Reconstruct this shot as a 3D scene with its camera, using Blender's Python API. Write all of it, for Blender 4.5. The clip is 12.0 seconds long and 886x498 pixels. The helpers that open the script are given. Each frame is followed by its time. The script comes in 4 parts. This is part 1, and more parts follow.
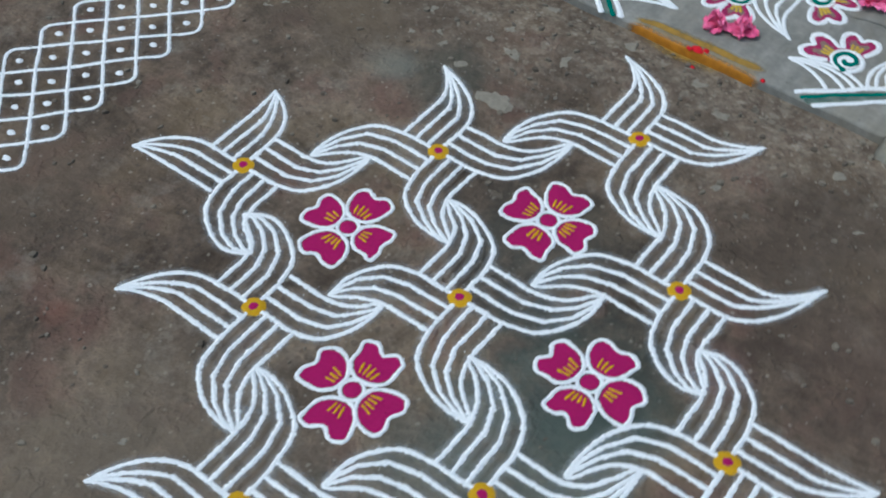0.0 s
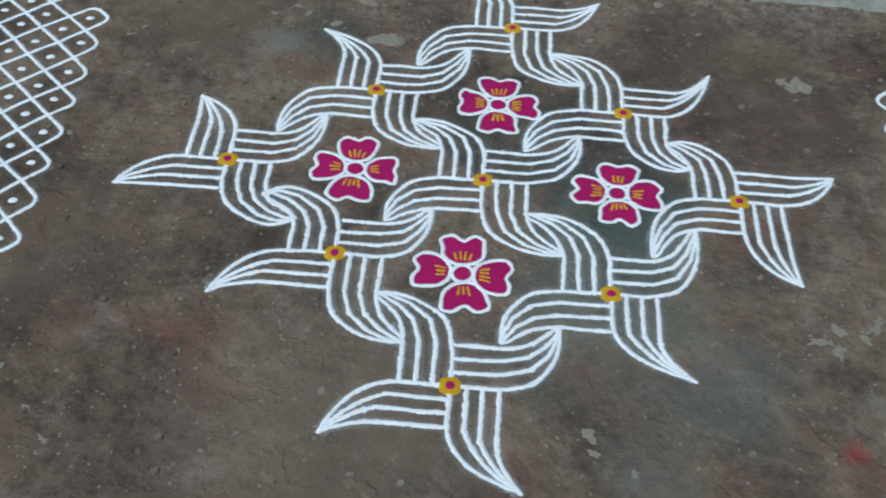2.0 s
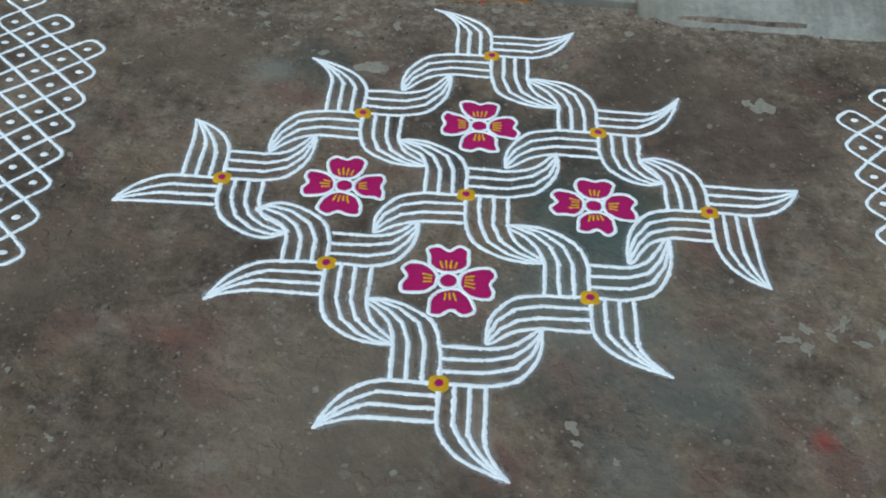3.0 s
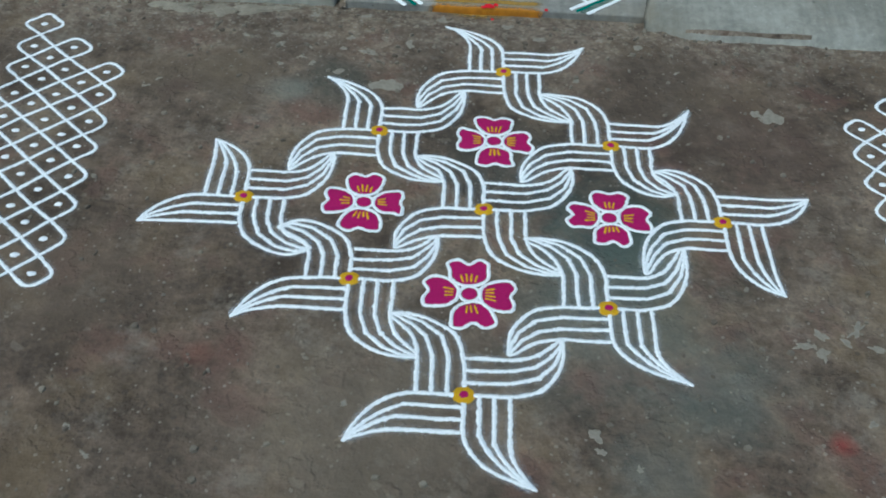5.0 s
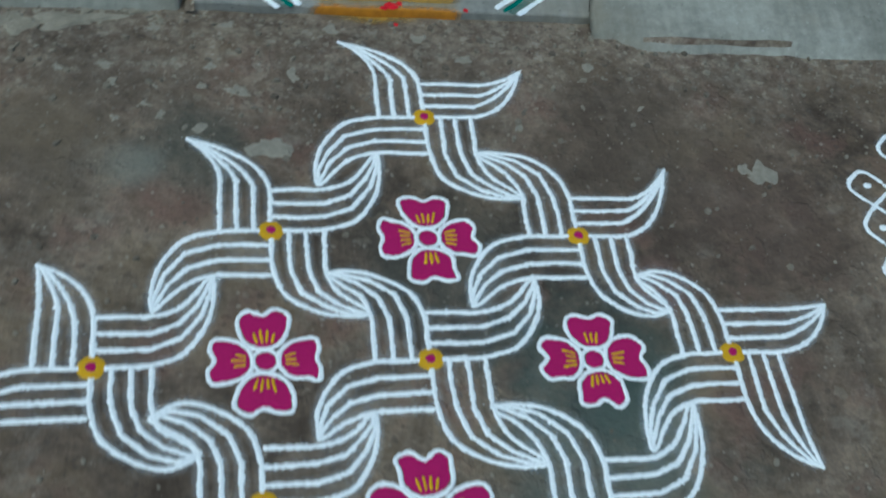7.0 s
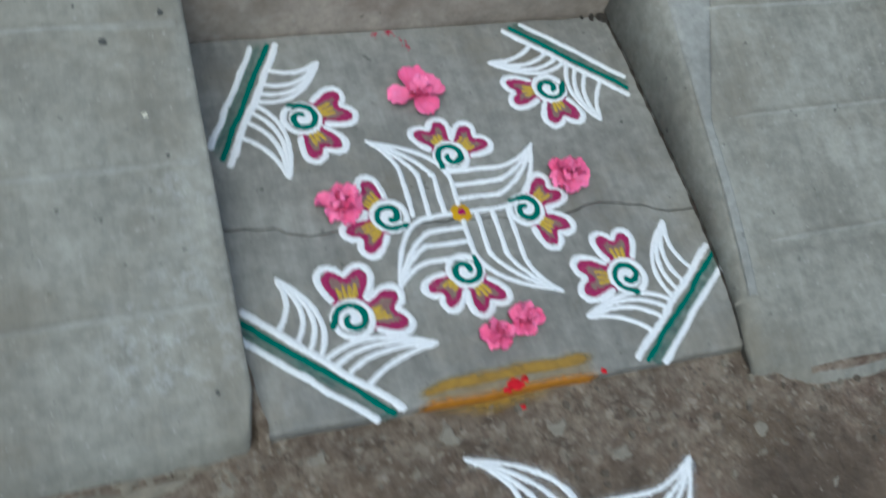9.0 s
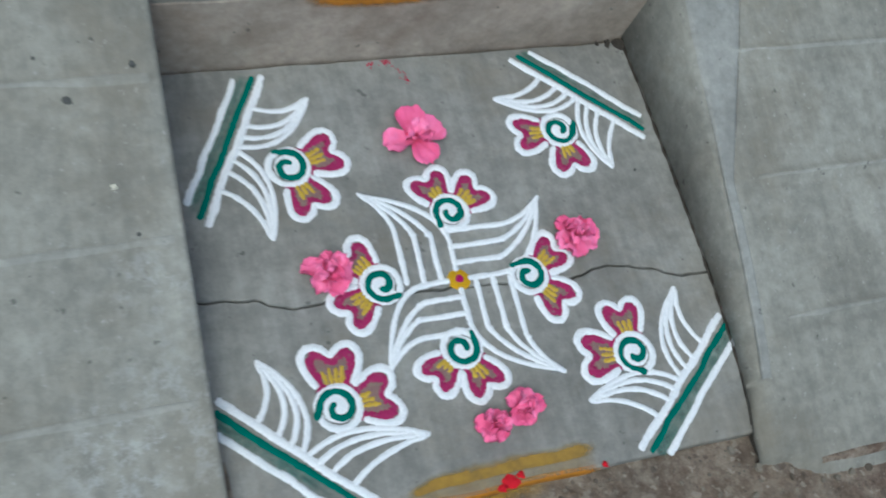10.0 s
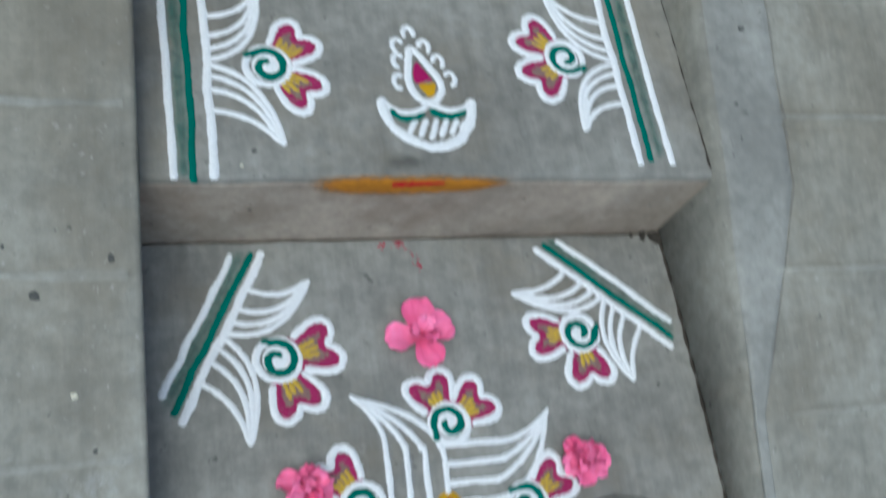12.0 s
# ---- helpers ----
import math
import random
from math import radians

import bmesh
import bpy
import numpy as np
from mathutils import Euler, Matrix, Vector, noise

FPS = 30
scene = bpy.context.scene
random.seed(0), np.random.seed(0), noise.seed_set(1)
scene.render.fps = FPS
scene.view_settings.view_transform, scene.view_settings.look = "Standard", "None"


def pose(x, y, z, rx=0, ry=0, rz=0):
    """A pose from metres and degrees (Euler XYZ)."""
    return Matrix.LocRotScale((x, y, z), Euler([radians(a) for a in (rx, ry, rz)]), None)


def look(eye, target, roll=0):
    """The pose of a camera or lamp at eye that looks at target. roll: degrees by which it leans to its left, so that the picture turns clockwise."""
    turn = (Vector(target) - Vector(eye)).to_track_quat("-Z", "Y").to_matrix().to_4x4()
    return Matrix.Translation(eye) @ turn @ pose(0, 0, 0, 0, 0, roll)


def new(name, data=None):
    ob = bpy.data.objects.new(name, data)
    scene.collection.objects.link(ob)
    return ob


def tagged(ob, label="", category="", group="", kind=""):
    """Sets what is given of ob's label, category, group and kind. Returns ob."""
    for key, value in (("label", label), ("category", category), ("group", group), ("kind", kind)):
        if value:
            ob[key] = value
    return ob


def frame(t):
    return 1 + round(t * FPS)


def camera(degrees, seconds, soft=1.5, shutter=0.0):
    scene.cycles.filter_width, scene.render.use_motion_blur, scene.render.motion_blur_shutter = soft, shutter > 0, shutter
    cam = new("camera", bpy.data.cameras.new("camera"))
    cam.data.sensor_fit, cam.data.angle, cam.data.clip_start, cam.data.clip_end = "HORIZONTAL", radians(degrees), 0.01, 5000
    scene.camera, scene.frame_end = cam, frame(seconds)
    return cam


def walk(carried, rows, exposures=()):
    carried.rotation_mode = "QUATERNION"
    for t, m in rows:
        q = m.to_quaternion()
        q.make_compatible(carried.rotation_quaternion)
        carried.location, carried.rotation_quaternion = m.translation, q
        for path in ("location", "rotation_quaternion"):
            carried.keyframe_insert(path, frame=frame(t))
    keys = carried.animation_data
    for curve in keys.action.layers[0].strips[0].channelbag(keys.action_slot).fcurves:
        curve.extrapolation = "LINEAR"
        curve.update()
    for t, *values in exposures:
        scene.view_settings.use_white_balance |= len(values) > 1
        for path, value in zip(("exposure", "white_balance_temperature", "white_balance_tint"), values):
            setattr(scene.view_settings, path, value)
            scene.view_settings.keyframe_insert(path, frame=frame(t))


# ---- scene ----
cam = camera(44.6, 12.0, soft=1.8, shutter=0.5)
PATH = [
    (0, (0.504, -0.676, 1.128), (-0.279, 0.322, -0.418), -0.6),
    (0.5, (0.428, -0.851, 1.123), (-0.225, 0.262, -0.405), 1.4),
    (1, (0.298, -1.044, 1.138), (-0.204, 0.162, -0.375), 2.6),
    (1.5, (0.06, -1.139, 1.126), (-0.183, 0.171, -0.365), 0.8),
    (2, (-0.028, -1.194, 1.144), (-0.057, 0.155, -0.332), 3.8),
    (2.5, (-0.042, -1.241, 1.154), (-0.022, 0.151, -0.283), 5.0),
    (2.7, (-0.033, -1.265, 1.15), (-0.017, 0.146, -0.268), 4.5),
    (4.5, (-0.063, -1.35, 1.179), (-0.081, 0.093, -0.205), 3.8),
    (5, (-0.069, -1.317, 1.175), (-0.062, 0.123, -0.213), 3.2),
    (5.5, (-0.094, -1.204, 1.159), (-0.051, 0.121, -0.339), 4.3),
    (6, (-0.127, -0.994, 1.138), (-0.018, 0.282, -0.398), 6.9),
    (6.5, (-0.165, -0.81, 1.13), (0.019, 0.409, -0.444), 8.8),
    (6.7, (-0.192, -0.743, 1.12), (0.086, 0.445, -0.464), 11.8),
    (8.3, (-0.398, -0.096, 1.143), (0.153, 0.853, -0.529), 18.9),
    (8.5, (-0.406, -0.019, 1.144), (0.149, 0.926, -0.529), 19.7),
    (9, (-0.483, 0.186, 1.104), (0.202, 1.111, -0.531), 23.2),
    (9.5, (-0.528, 0.338, 1.144), (0.202, 1.165, -0.525), 24.0),
    (10, (-0.439, 0.428, 1.114), (0.258, 1.159, -0.612), 31.5),
    (10.5, (-0.384, 0.47, 1.093), (0.289, 1.117, -0.676), 34.2),
    (11, (-0.38, 0.488, 1.085), (0.278, 1.075, -0.71), 36.4),
    (11.5, (-0.362, 0.55, 1.097), (0.295, 1.228, -0.666), 33.8),
    (12, (-0.351, 0.636, 1.113), (0.284, 1.443, -0.603), 32.6),
]
LIGHT = [(0.0, -0.06, 5600, -3), (2.5, -0.10, 5520, -7), (4.5, -0.05, 5470, -9), (5.5, -0.06, 5350, -10), (6.0, -0.18, 5230, -12), (6.5, -0.24, 5150, -14), (8.5, -0.13, 5530, -6), (9.5, 0.0, 5600, -4), (12.0, -0.02, 5600, -4)]
walk(cam, [(t, look(eye, target, roll)) for t, eye, target, roll in PATH], LIGHT)

# ---- light: an overcast morning sky and its veiled sun ----
SUN_ELEVATION, SUN_TURN = 61.5, 222.5
world = bpy.data.worlds.new("sky")
scene.world = world
world.use_nodes = True
wn = world.node_tree.nodes
sky = wn.new("ShaderNodeTexSky")
sky.sky_type, sky.sun_disc = "NISHITA", False
sky.sun_elevation, sky.sun_rotation = radians(SUN_ELEVATION), radians(SUN_TURN)
sky.air_density, sky.dust_density, sky.ozone_density = 1.0, 4.0, 1.0
world.node_tree.links.new(sky.outputs[0], wn["Background"].inputs["Color"])
wn["Background"].inputs["Strength"].default_value = 0.14
sun_data = bpy.data.lights.new("sun", "SUN")
sun_data.energy, sun_data.angle, sun_data.color = 1.1, radians(30), (1.0, 0.97, 0.93)
sun = new("sun", sun_data)
sun.matrix_world = look((-1.1, -1.2, 3.0), (0, 0, 0))


# ---- materials ----
def nodes_of(name):
    mat = bpy.data.materials.new(name)
    mat.use_nodes = True
    nt = mat.node_tree
    return mat, nt, nt.nodes["Principled BSDF"]


def node(nt, kind, links=(), **values):
    n = nt.nodes.new("ShaderNode" + kind)
    for key, value in values.items():
        if key.startswith("i_"):
            n.inputs[int(key[2:])].default_value = value
        elif key == "op":
            n.operation = value
        elif key == "blend":
            n.blend_type = value
        elif key == "dtype":
            n.data_type = value
        elif key == "feature":
            n.feature = value
    for where, out in links:
        nt.links.new(out, n.inputs[where])
    return n


def noise_tex(nt, vec, scale, detail=4.0, rough=0.6):
    n = node(nt, "TexNoise", [("Vector", vec)])
    n.inputs["Scale"].default_value, n.inputs["Detail"].default_value, n.inputs["Roughness"].default_value = scale, detail, rough
    return n.outputs["Fac"]


def ramp(nt, fac, stops):
    n = node(nt, "ValToRGB", [("Fac", fac)])
    el = n.color_ramp.elements
    while len(el) < len(stops):
        el.new(0.5)
    for e, (p, c) in zip(el, stops):
        e.position = p
        e.color = (*c, 1) if len(c) == 3 else (c[0], c[0], c[0], 1)
    return n.outputs["Color"]


def mix(nt, fac, a, b, blend="MIX"):
    n = nt.nodes.new("ShaderNodeMix")
    n.data_type, n.blend_type = "RGBA", blend
    for sock, v in ((n.inputs[0], fac), (n.inputs[6], a), (n.inputs[7], b)):
        if isinstance(v, (int, float)):
            sock.default_value = v
        elif isinstance(v, tuple):
            sock.default_value = (*v, 1)
        else:
            nt.links.new(v, sock)
    return n.outputs[2]


def bump(nt, bsdf, height, strength, distance):
    b = node(nt, "Bump", [("Height", height)])
    b.inputs["Strength"].default_value, b.inputs["Distance"].default_value = strength, distance
    nt.links.new(b.outputs["Normal"], bsdf.inputs["Normal"])


def math_node(nt, op, a, b):
    n = nt.nodes.new("ShaderNodeMath")
    n.operation = op
    for sock, v in zip(n.inputs, (a, b)):
        if isinstance(v, (int, float)):
            sock.default_value = v
        else:
            nt.links.new(v, sock)
    return n.outputs[0]


def place(nt):
    return nt.nodes.new("ShaderNodeNewGeometry").outputs["Position"]


def spot(nt, vec, centre, radius, rough_fac):
    """A ragged round stain: 1 in its middle, 0 outside."""
    d = node(nt, "VectorMath", [(0, vec)], op="DISTANCE")
    d.inputs[1].default_value = centre
    v = math_node(nt, "ADD", d.outputs["Value"], math_node(nt, "MULTIPLY", math_node(nt, "SUBTRACT", rough_fac, 0.5), radius * 1.6))
    return ramp(nt, math_node(nt, "DIVIDE", v, radius), [(0.35, (1,)), (1.0, (0,))])


def flecks(nt, vec, scale, share, ragged):
    """Separate irregular flakes: 1 inside the given share of cells, 0 elsewhere."""
    n = node(nt, "TexNoise", [("Vector", vec)])
    n.inputs["Scale"].default_value, n.inputs["Detail"].default_value = scale * 0.9, 4.0
    off = node(nt, "VectorMath", [(0, n.outputs["Color"])], op="SUBTRACT")
    off.inputs[1].default_value = (0.5, 0.5, 0.5)
    far = node(nt, "VectorMath", [(0, off.outputs[0])], op="SCALE")
    far.inputs["Scale"].default_value = ragged / scale
    at = node(nt, "VectorMath", [(0, vec), (1, far.outputs[0])], op="ADD")
    v = node(nt, "TexVoronoi", [("Vector", at.outputs[0])])
    v.inputs["Scale"].default_value = scale
    pick = node(nt, "SeparateColor", [(0, v.outputs["Color"])])
    chosen = math_node(nt, "GREATER_THAN", pick.outputs[0], 1 - share)
    size = math_node(nt, "MULTIPLY", pick.outputs[1], 0.26)
    inside = ramp(nt, math_node(nt, "ADD", v.outputs["Distance"], size), [(0.40, (1,)), (0.52, (0,))])
    return math_node(nt, "MULTIPLY", chosen, inside)


def soil_material():
    mat, nt, b = nodes_of("packed_earth")
    p = place(nt)
    big, mid, mottle, fine = noise_tex(nt, p, 2.3, 5), noise_tex(nt, p, 8, 6, 0.62), noise_tex(nt, p, 30, 6, 0.66), noise_tex(nt, p, 130, 5, 0.7)
    col = ramp(nt, big, [(0.38, (0.076, 0.057, 0.043)), (0.5, (0.112, 0.085, 0.064)), (0.62, (0.152, 0.120, 0.092))])
    col = mix(nt, 0.85, col, ramp(nt, mid, [(0.36, (0.30, 0.29, 0.28)), (0.5, (0.5, 0.5, 0.5)), (0.64, (0.72, 0.70, 0.68))]), "OVERLAY")
    col = mix(nt, 0.75, col, ramp(nt, mottle, [(0.36, (0.28, 0.27, 0.26)), (0.5, (0.5, 0.5, 0.5)), (0.64, (0.74, 0.72, 0.69))]), "OVERLAY")
    col = mix(nt, 0.30, col, ramp(nt, fine, [(0.36, (0.28, 0.27, 0.26)), (0.64, (0.74, 0.73, 0.71))]), "OVERLAY")
    ochre = ramp(nt, noise_tex(nt, p, 4.6, 5, 0.6), [(0.50, (0,)), (0.64, (1,))])
    col = mix(nt, math_node(nt, "MULTIPLY", ochre, 0.42), col, (0.158, 0.110, 0.060))
    red = ramp(nt, noise_tex(nt, p, 7.5, 4, 0.6), [(0.54, (0,)), (0.66, (1,))])
    col = mix(nt, math_node(nt, "MULTIPLY", red, 0.65), col, (0.125, 0.066, 0.052))
    pale = ramp(nt, noise_tex(nt, p, 10.5, 9, 0.72), [(0.54, (0,)), (0.66, (1,))])
    col = mix(nt, math_node(nt, "MULTIPLY", pale, 0.42), col, (0.250, 0.214, 0.172))
    dark = ramp(nt, noise_tex(nt, p, 15, 8, 0.72), [(0.55, (0,)), (0.66, (1,))])
    col = mix(nt, math_node(nt, "MULTIPLY", dark, 0.48), col, (0.046, 0.037, 0.030))
    # flakes of mortar and grit trodden in, small and smaller
    col = mix(nt, math_node(nt, "MULTIPLY", flecks(nt, p, 46, 0.06, 1.9), 0.34), col, (0.235, 0.196, 0.150))
    col = mix(nt, math_node(nt, "MULTIPLY", flecks(nt, p, 95, 0.10, 0.9), 0.45), col, (0.052, 0.043, 0.036))
    col = mix(nt, math_node(nt, "MULTIPLY", flecks(nt, p, 150, 0.05, 0.9), 0.5), col, (0.300, 0.265, 0.215))
    # gritty strip along the foot of the steps
    far = node(nt, "SeparateXYZ", [("Vector", p)]).outputs["Y"]
    strip = ramp(nt, math_node(nt, "ADD", far, math_node(nt, "MULTIPLY", math_node(nt, "SUBTRACT", mid, 0.5), 0.4)), [(0.36, (0,)), (0.58, (1,))])
    col = mix(nt, math_node(nt, "MULTIPLY", strip, 0.62), col, ramp(nt, noise_tex(nt, p, 40, 7, 0.72), [(0.36, (0.082, 0.060, 0.045)), (0.5, (0.182, 0.143, 0.108)), (0.64, (0.320, 0.272, 0.215))]))
    for scale, share, tint in ((52, 0.20, (0.290, 0.255, 0.205)), (105, 0.22, (0.340, 0.300, 0.245)), (80, 0.12, (0.060, 0.047, 0.038))):
        col = mix(nt, math_node(nt, "MULTIPLY", math_node(nt, "MULTIPLY", strip, flecks(nt, p, scale, share, 1.9)), 0.55), col, tint)
    # old coloured powder, swept into the earth, and patches of paler or darker brown
    for centre, radius, tint, amount in (((0.20, -0.06, 0), 0.17, (0.045, 0.072, 0.066), 0.75), ((0.20, -0.24, 0), 0.20, (0.115, 0.125, 0.105), 0.5),
                                         ((-0.16, -0.46, 0), 0.24, (0.185, 0.148, 0.108), 0.5), ((-0.62, -0.20, 0), 0.16, (0.150, 0.112, 0.080), 0.4), ((0.34, -0.36, 0), 0.13, (0.125, 0.135, 0.115), 0.45), ((0.24, -0.50, 0), 0.09, (0.13, 0.135, 0.115), 0.4),
                                         ((0.03, 0.14, 0), 0.13, (0.055, 0.06, 0.052), 0.5), ((-0.28, 0.33, 0), 0.10, (0.07, 0.075, 0.062), 0.5), ((-0.36, 0.30, 0), 0.05, (0.20, 0.20, 0.17), 0.5),
                                         ((0.485, -0.437, 0), 0.030, (0.22, 0.035, 0.03), 0.7), ((-0.40, -0.33, 0), 0.03, (0.17, 0.07, 0.05), 0.4), ((0.32, 0.10, 0), 0.06, (0.17, 0.085, 0.08), 0.4), ((0.36, 0.34, 0), 0.19, (0.075, 0.056, 0.042), 0.6), ((0.50, 0.20, 0), 0.16, (0.085, 0.058, 0.045), 0.6), ((-0.50, 0.35, 0), 0.16, (0.095, 0.075, 0.055), 0.5)):
        col = mix(nt, math_node(nt, "MULTIPLY", spot(nt, p, centre, radius, mid), amount), col, tint)
    nt.links.new(col, b.inputs["Base Color"])
    b.inputs["Roughness"].default_value = 0.95
    b.inputs["Specular IOR Level"].default_value = 0.2
    # flaked edges of the hard crust
    flake = ramp(nt, noise_tex(nt, p, 5.0, 4, 0.55), [(0.44, (0,)), (0.49, (1,))])
    flake2 = ramp(nt, noise_tex(nt, p, 15.0, 4, 0.58), [(0.55, (0,)), (0.60, (1,))])
    h = math_node(nt, "ADD", math_node(nt, "MULTIPLY", mottle, 1.6), math_node(nt, "MULTIPLY", fine, 0.45))
    h = math_node(nt, "ADD", h, math_node(nt, "ADD", math_node(nt, "MULTIPLY", flake, 0.5), math_node(nt, "MULTIPLY", flake2, 0.4)))
    bump(nt, b, h, 0.7, 0.006)
    return mat


def concrete_material(name, low, high, stain, streak=0.0, wear=(0.42, 0.41, 0.38), scuffs=()):
    mat, nt, b = nodes_of(name)
    p = place(nt)
    mid, fine, grit = noise_tex(nt, p, 9, 6, 0.62), noise_tex(nt, p, 60, 6, 0.7), noise_tex(nt, p, 500, 2, 0.7)
    col = ramp(nt, noise_tex(nt, p, 3.2, 4), [(0.4, low), (0.6, high)])
    col = mix(nt, 0.6, col, ramp(nt, mid, [(0.38, (0.40, 0.40, 0.39)), (0.62, (0.61, 0.61, 0.60))]), "OVERLAY")
    col = mix(nt, 0.5, col, ramp(nt, fine, [(0.38, (0.37, 0.37, 0.37)), (0.62, (0.63, 0.63, 0.62))]), "OVERLAY")
    col = mix(nt, math_node(nt, "MULTIPLY", ramp(nt, noise_tex(nt, p, 5.1, 7, 0.7), [(0.50, (0,)), (0.64, (1,))]), 0.55), col, stain)
    col = mix(nt, math_node(nt, "MULTIPLY", ramp(nt, noise_tex(nt, p, 33, 8, 0.75), [(0.62, (0,)), (0.68, (1,))]), 0.5), col, wear)
    col = mix(nt, math_node(nt, "MULTIPLY", ramp(nt, noise_tex(nt, p, 70, 3, 0.5), [(0.70, (0,)), (0.74, (1,))]), 0.6), col, (0.06, 0.06, 0.055))
    if scuffs:
        col = mix(nt, math_node(nt, "MULTIPLY", ramp(nt, noise_tex(nt, p, 150, 2, 0.5), [(0.69, (0,)), (0.72, (1,))]), 0.32), col, (0.46, 0.45, 0.43))
        col = mix(nt, math_node(nt, "MULTIPLY", ramp(nt, noise_tex(nt, p, 1.9, 3, 0.5), [(0.48, (0,)), (0.66, (1,))]), 0.35), col, (0.20, 0.172, 0.125))
    for centre, radius in scuffs:
        rub = ramp(nt, noise_tex(nt, p, 45, 8, 0.8), [(0.5, (0,)), (0.6, (1,))])
        col = mix(nt, math_node(nt, "MULTIPLY", math_node(nt, "MULTIPLY", spot(nt, p, centre, radius, mid), rub), 0.34), col, (0.46, 0.46, 0.45))
    if streak:
        m = node(nt, "Mapping", [("Vector", p)])
        m.inputs["Scale"].default_value = (60, 5, 5)
        s = noise_tex(nt, m.outputs[0], 1.0, 3)
        col = mix(nt, streak, col, ramp(nt, s, [(0.3, (0.40, 0.40, 0.40)), (0.7, (0.6, 0.6, 0.6))]), "OVERLAY")
    nt.links.new(col, b.inputs["Base Color"])
    b.inputs["Roughness"].default_value = 0.82
    b.inputs["Specular IOR Level"].default_value = 0.3
    bump(nt, b, math_node(nt, "ADD", mid, math_node(nt, "ADD", math_node(nt, "MULTIPLY", fine, 0.6), math_node(nt, "MULTIPLY", grit, 0.25))), 0.5, 0.003)
    return mat


def powder_material(name, colour, thin=None, cover=0.66):
    """Loose dry powder; thin: what shows where it lies thinly."""
    mat, nt, b = nodes_of(name)
    p = place(nt)
    grain, patch = noise_tex(nt, p, 900, 2, 0.8), noise_tex(nt, p, 130, 5, 0.7)
    deep = tuple(c * 0.72 for c in colour)
    col = ramp(nt, grain, [(0.3, deep), (0.62, colour)])
    col = mix(nt, ramp(nt, patch, [(cover, (0,)), (cover + 0.12, (0.8,))]), col, thin or tuple(c * 0.6 for c in colour))
    nt.links.new(col, b.inputs["Base Color"])
    b.inputs["Roughness"].default_value = 1.0
    b.inputs["Specular IOR Level"].default_value = 0.1
    bump(nt, b, math_node(nt, "ADD", grain, patch), 0.7, 0.0012)
    return mat


def stain_material(name, colour, most, thin):
    """A thin film of dried paste; the mesh's "cover" says how much lies there."""
    mat, nt, b = nodes_of(name)
    p = place(nt)
    a = nt.nodes.new("ShaderNodeAttribute")
    a.attribute_name = "cover"
    patch = ramp(nt, noise_tex(nt, p, 70, 6, 0.7), [(0.36, (thin,)), (0.62, (1.0,))])
    edge = ramp(nt, math_node(nt, "ADD", a.outputs["Fac"], math_node(nt, "MULTIPLY", math_node(nt, "SUBTRACT", noise_tex(nt, p, 80, 5, 0.65), 0.5), 0.6)), [(0.15, (0,)), (0.75, (1,))])
    nt.links.new(math_node(nt, "MULTIPLY", math_node(nt, "MULTIPLY", patch, edge), most), b.inputs["Alpha"])
    nt.links.new(ramp(nt, noise_tex(nt, p, 90, 5), [(0.35, tuple(c * 0.75 for c in colour)), (0.65, colour)]), b.inputs["Base Color"])
    b.inputs["Roughness"].default_value = 0.85
    return mat


def petal_material():
    mat, nt, b = nodes_of("pink_petal")
    p = place(nt)
    rnd = nt.nodes.new("ShaderNodeObjectInfo").outputs["Random"]
    col = mix(nt, rnd, (0.78, 0.10, 0.27), (0.88, 0.21, 0.42))
    col = mix(nt, 0.5, col, ramp(nt, noise_tex(nt, p, 160, 4), [(0.3, (0.38, 0.36, 0.37)), (0.7, (0.62, 0.62, 0.62))]), "OVERLAY")
    nt.links.new(col, b.inputs["Base Color"])
    b.inputs["Roughness"].default_value = 0.6
    b.inputs["Subsurface Weight"].default_value = 0.15
    b.inputs["Subsurface Radius"].default_value = (0.004, 0.001, 0.001)
    bump(nt, b, noise_tex(nt, p, 300, 3), 0.4, 0.001)
    return mat


def stone_material(name, low, high):
    mat, nt, b = nodes_of(name)
    p = place(nt)
    isl = nt.nodes.new("ShaderNodeNewGeometry").outputs["Random Per Island"]
    col = mix(nt, isl, low, high)
    col = mix(nt, 0.6, col, ramp(nt, noise_tex(nt, p, 120, 5), [(0.3, (0.36, 0.36, 0.35)), (0.7, (0.64, 0.64, 0.62))]), "OVERLAY")
    nt.links.new(col, b.inputs["Base Color"])
    b.inputs["Roughness"].default_value = 0.9
    bump(nt, b, noise_tex(nt, p, 200, 4), 0.5, 0.002)
    return mat


SOIL = soil_material()
RAMP = concrete_material("ramp_concrete", (0.202, 0.193, 0.168), (0.258, 0.249, 0.221), (0.181, 0.159, 0.122), 0.5, (0.33, 0.325, 0.30), (((-0.33, 0.72, 0.06), 0.11), ((-0.32, 0.86, 0.1), 0.07), ((-0.40, 0.70, 0.05), 0.07)))
BORDER = concrete_material("trowelled_concrete", (0.222, 0.218, 0.205), (0.270, 0.266, 0.250), (0.20, 0.195, 0.18), 0.0, (0.33, 0.33, 0.31))
# paler than the ramp: the highlight along the ridges is put into this colour
RIDGE_HIGHLIGHT = concrete_material("ridge_strip", (0.235, 0.229, 0.206), (0.300, 0.292, 0.266), (0.19, 0.175, 0.142), 0.0, (0.36, 0.35, 0.32))
SLAB = concrete_material("slab_stone", (0.198, 0.190, 0.174), (0.262, 0.254, 0.236), (0.205, 0.180, 0.140), 0.6, (0.30, 0.29, 0.27))
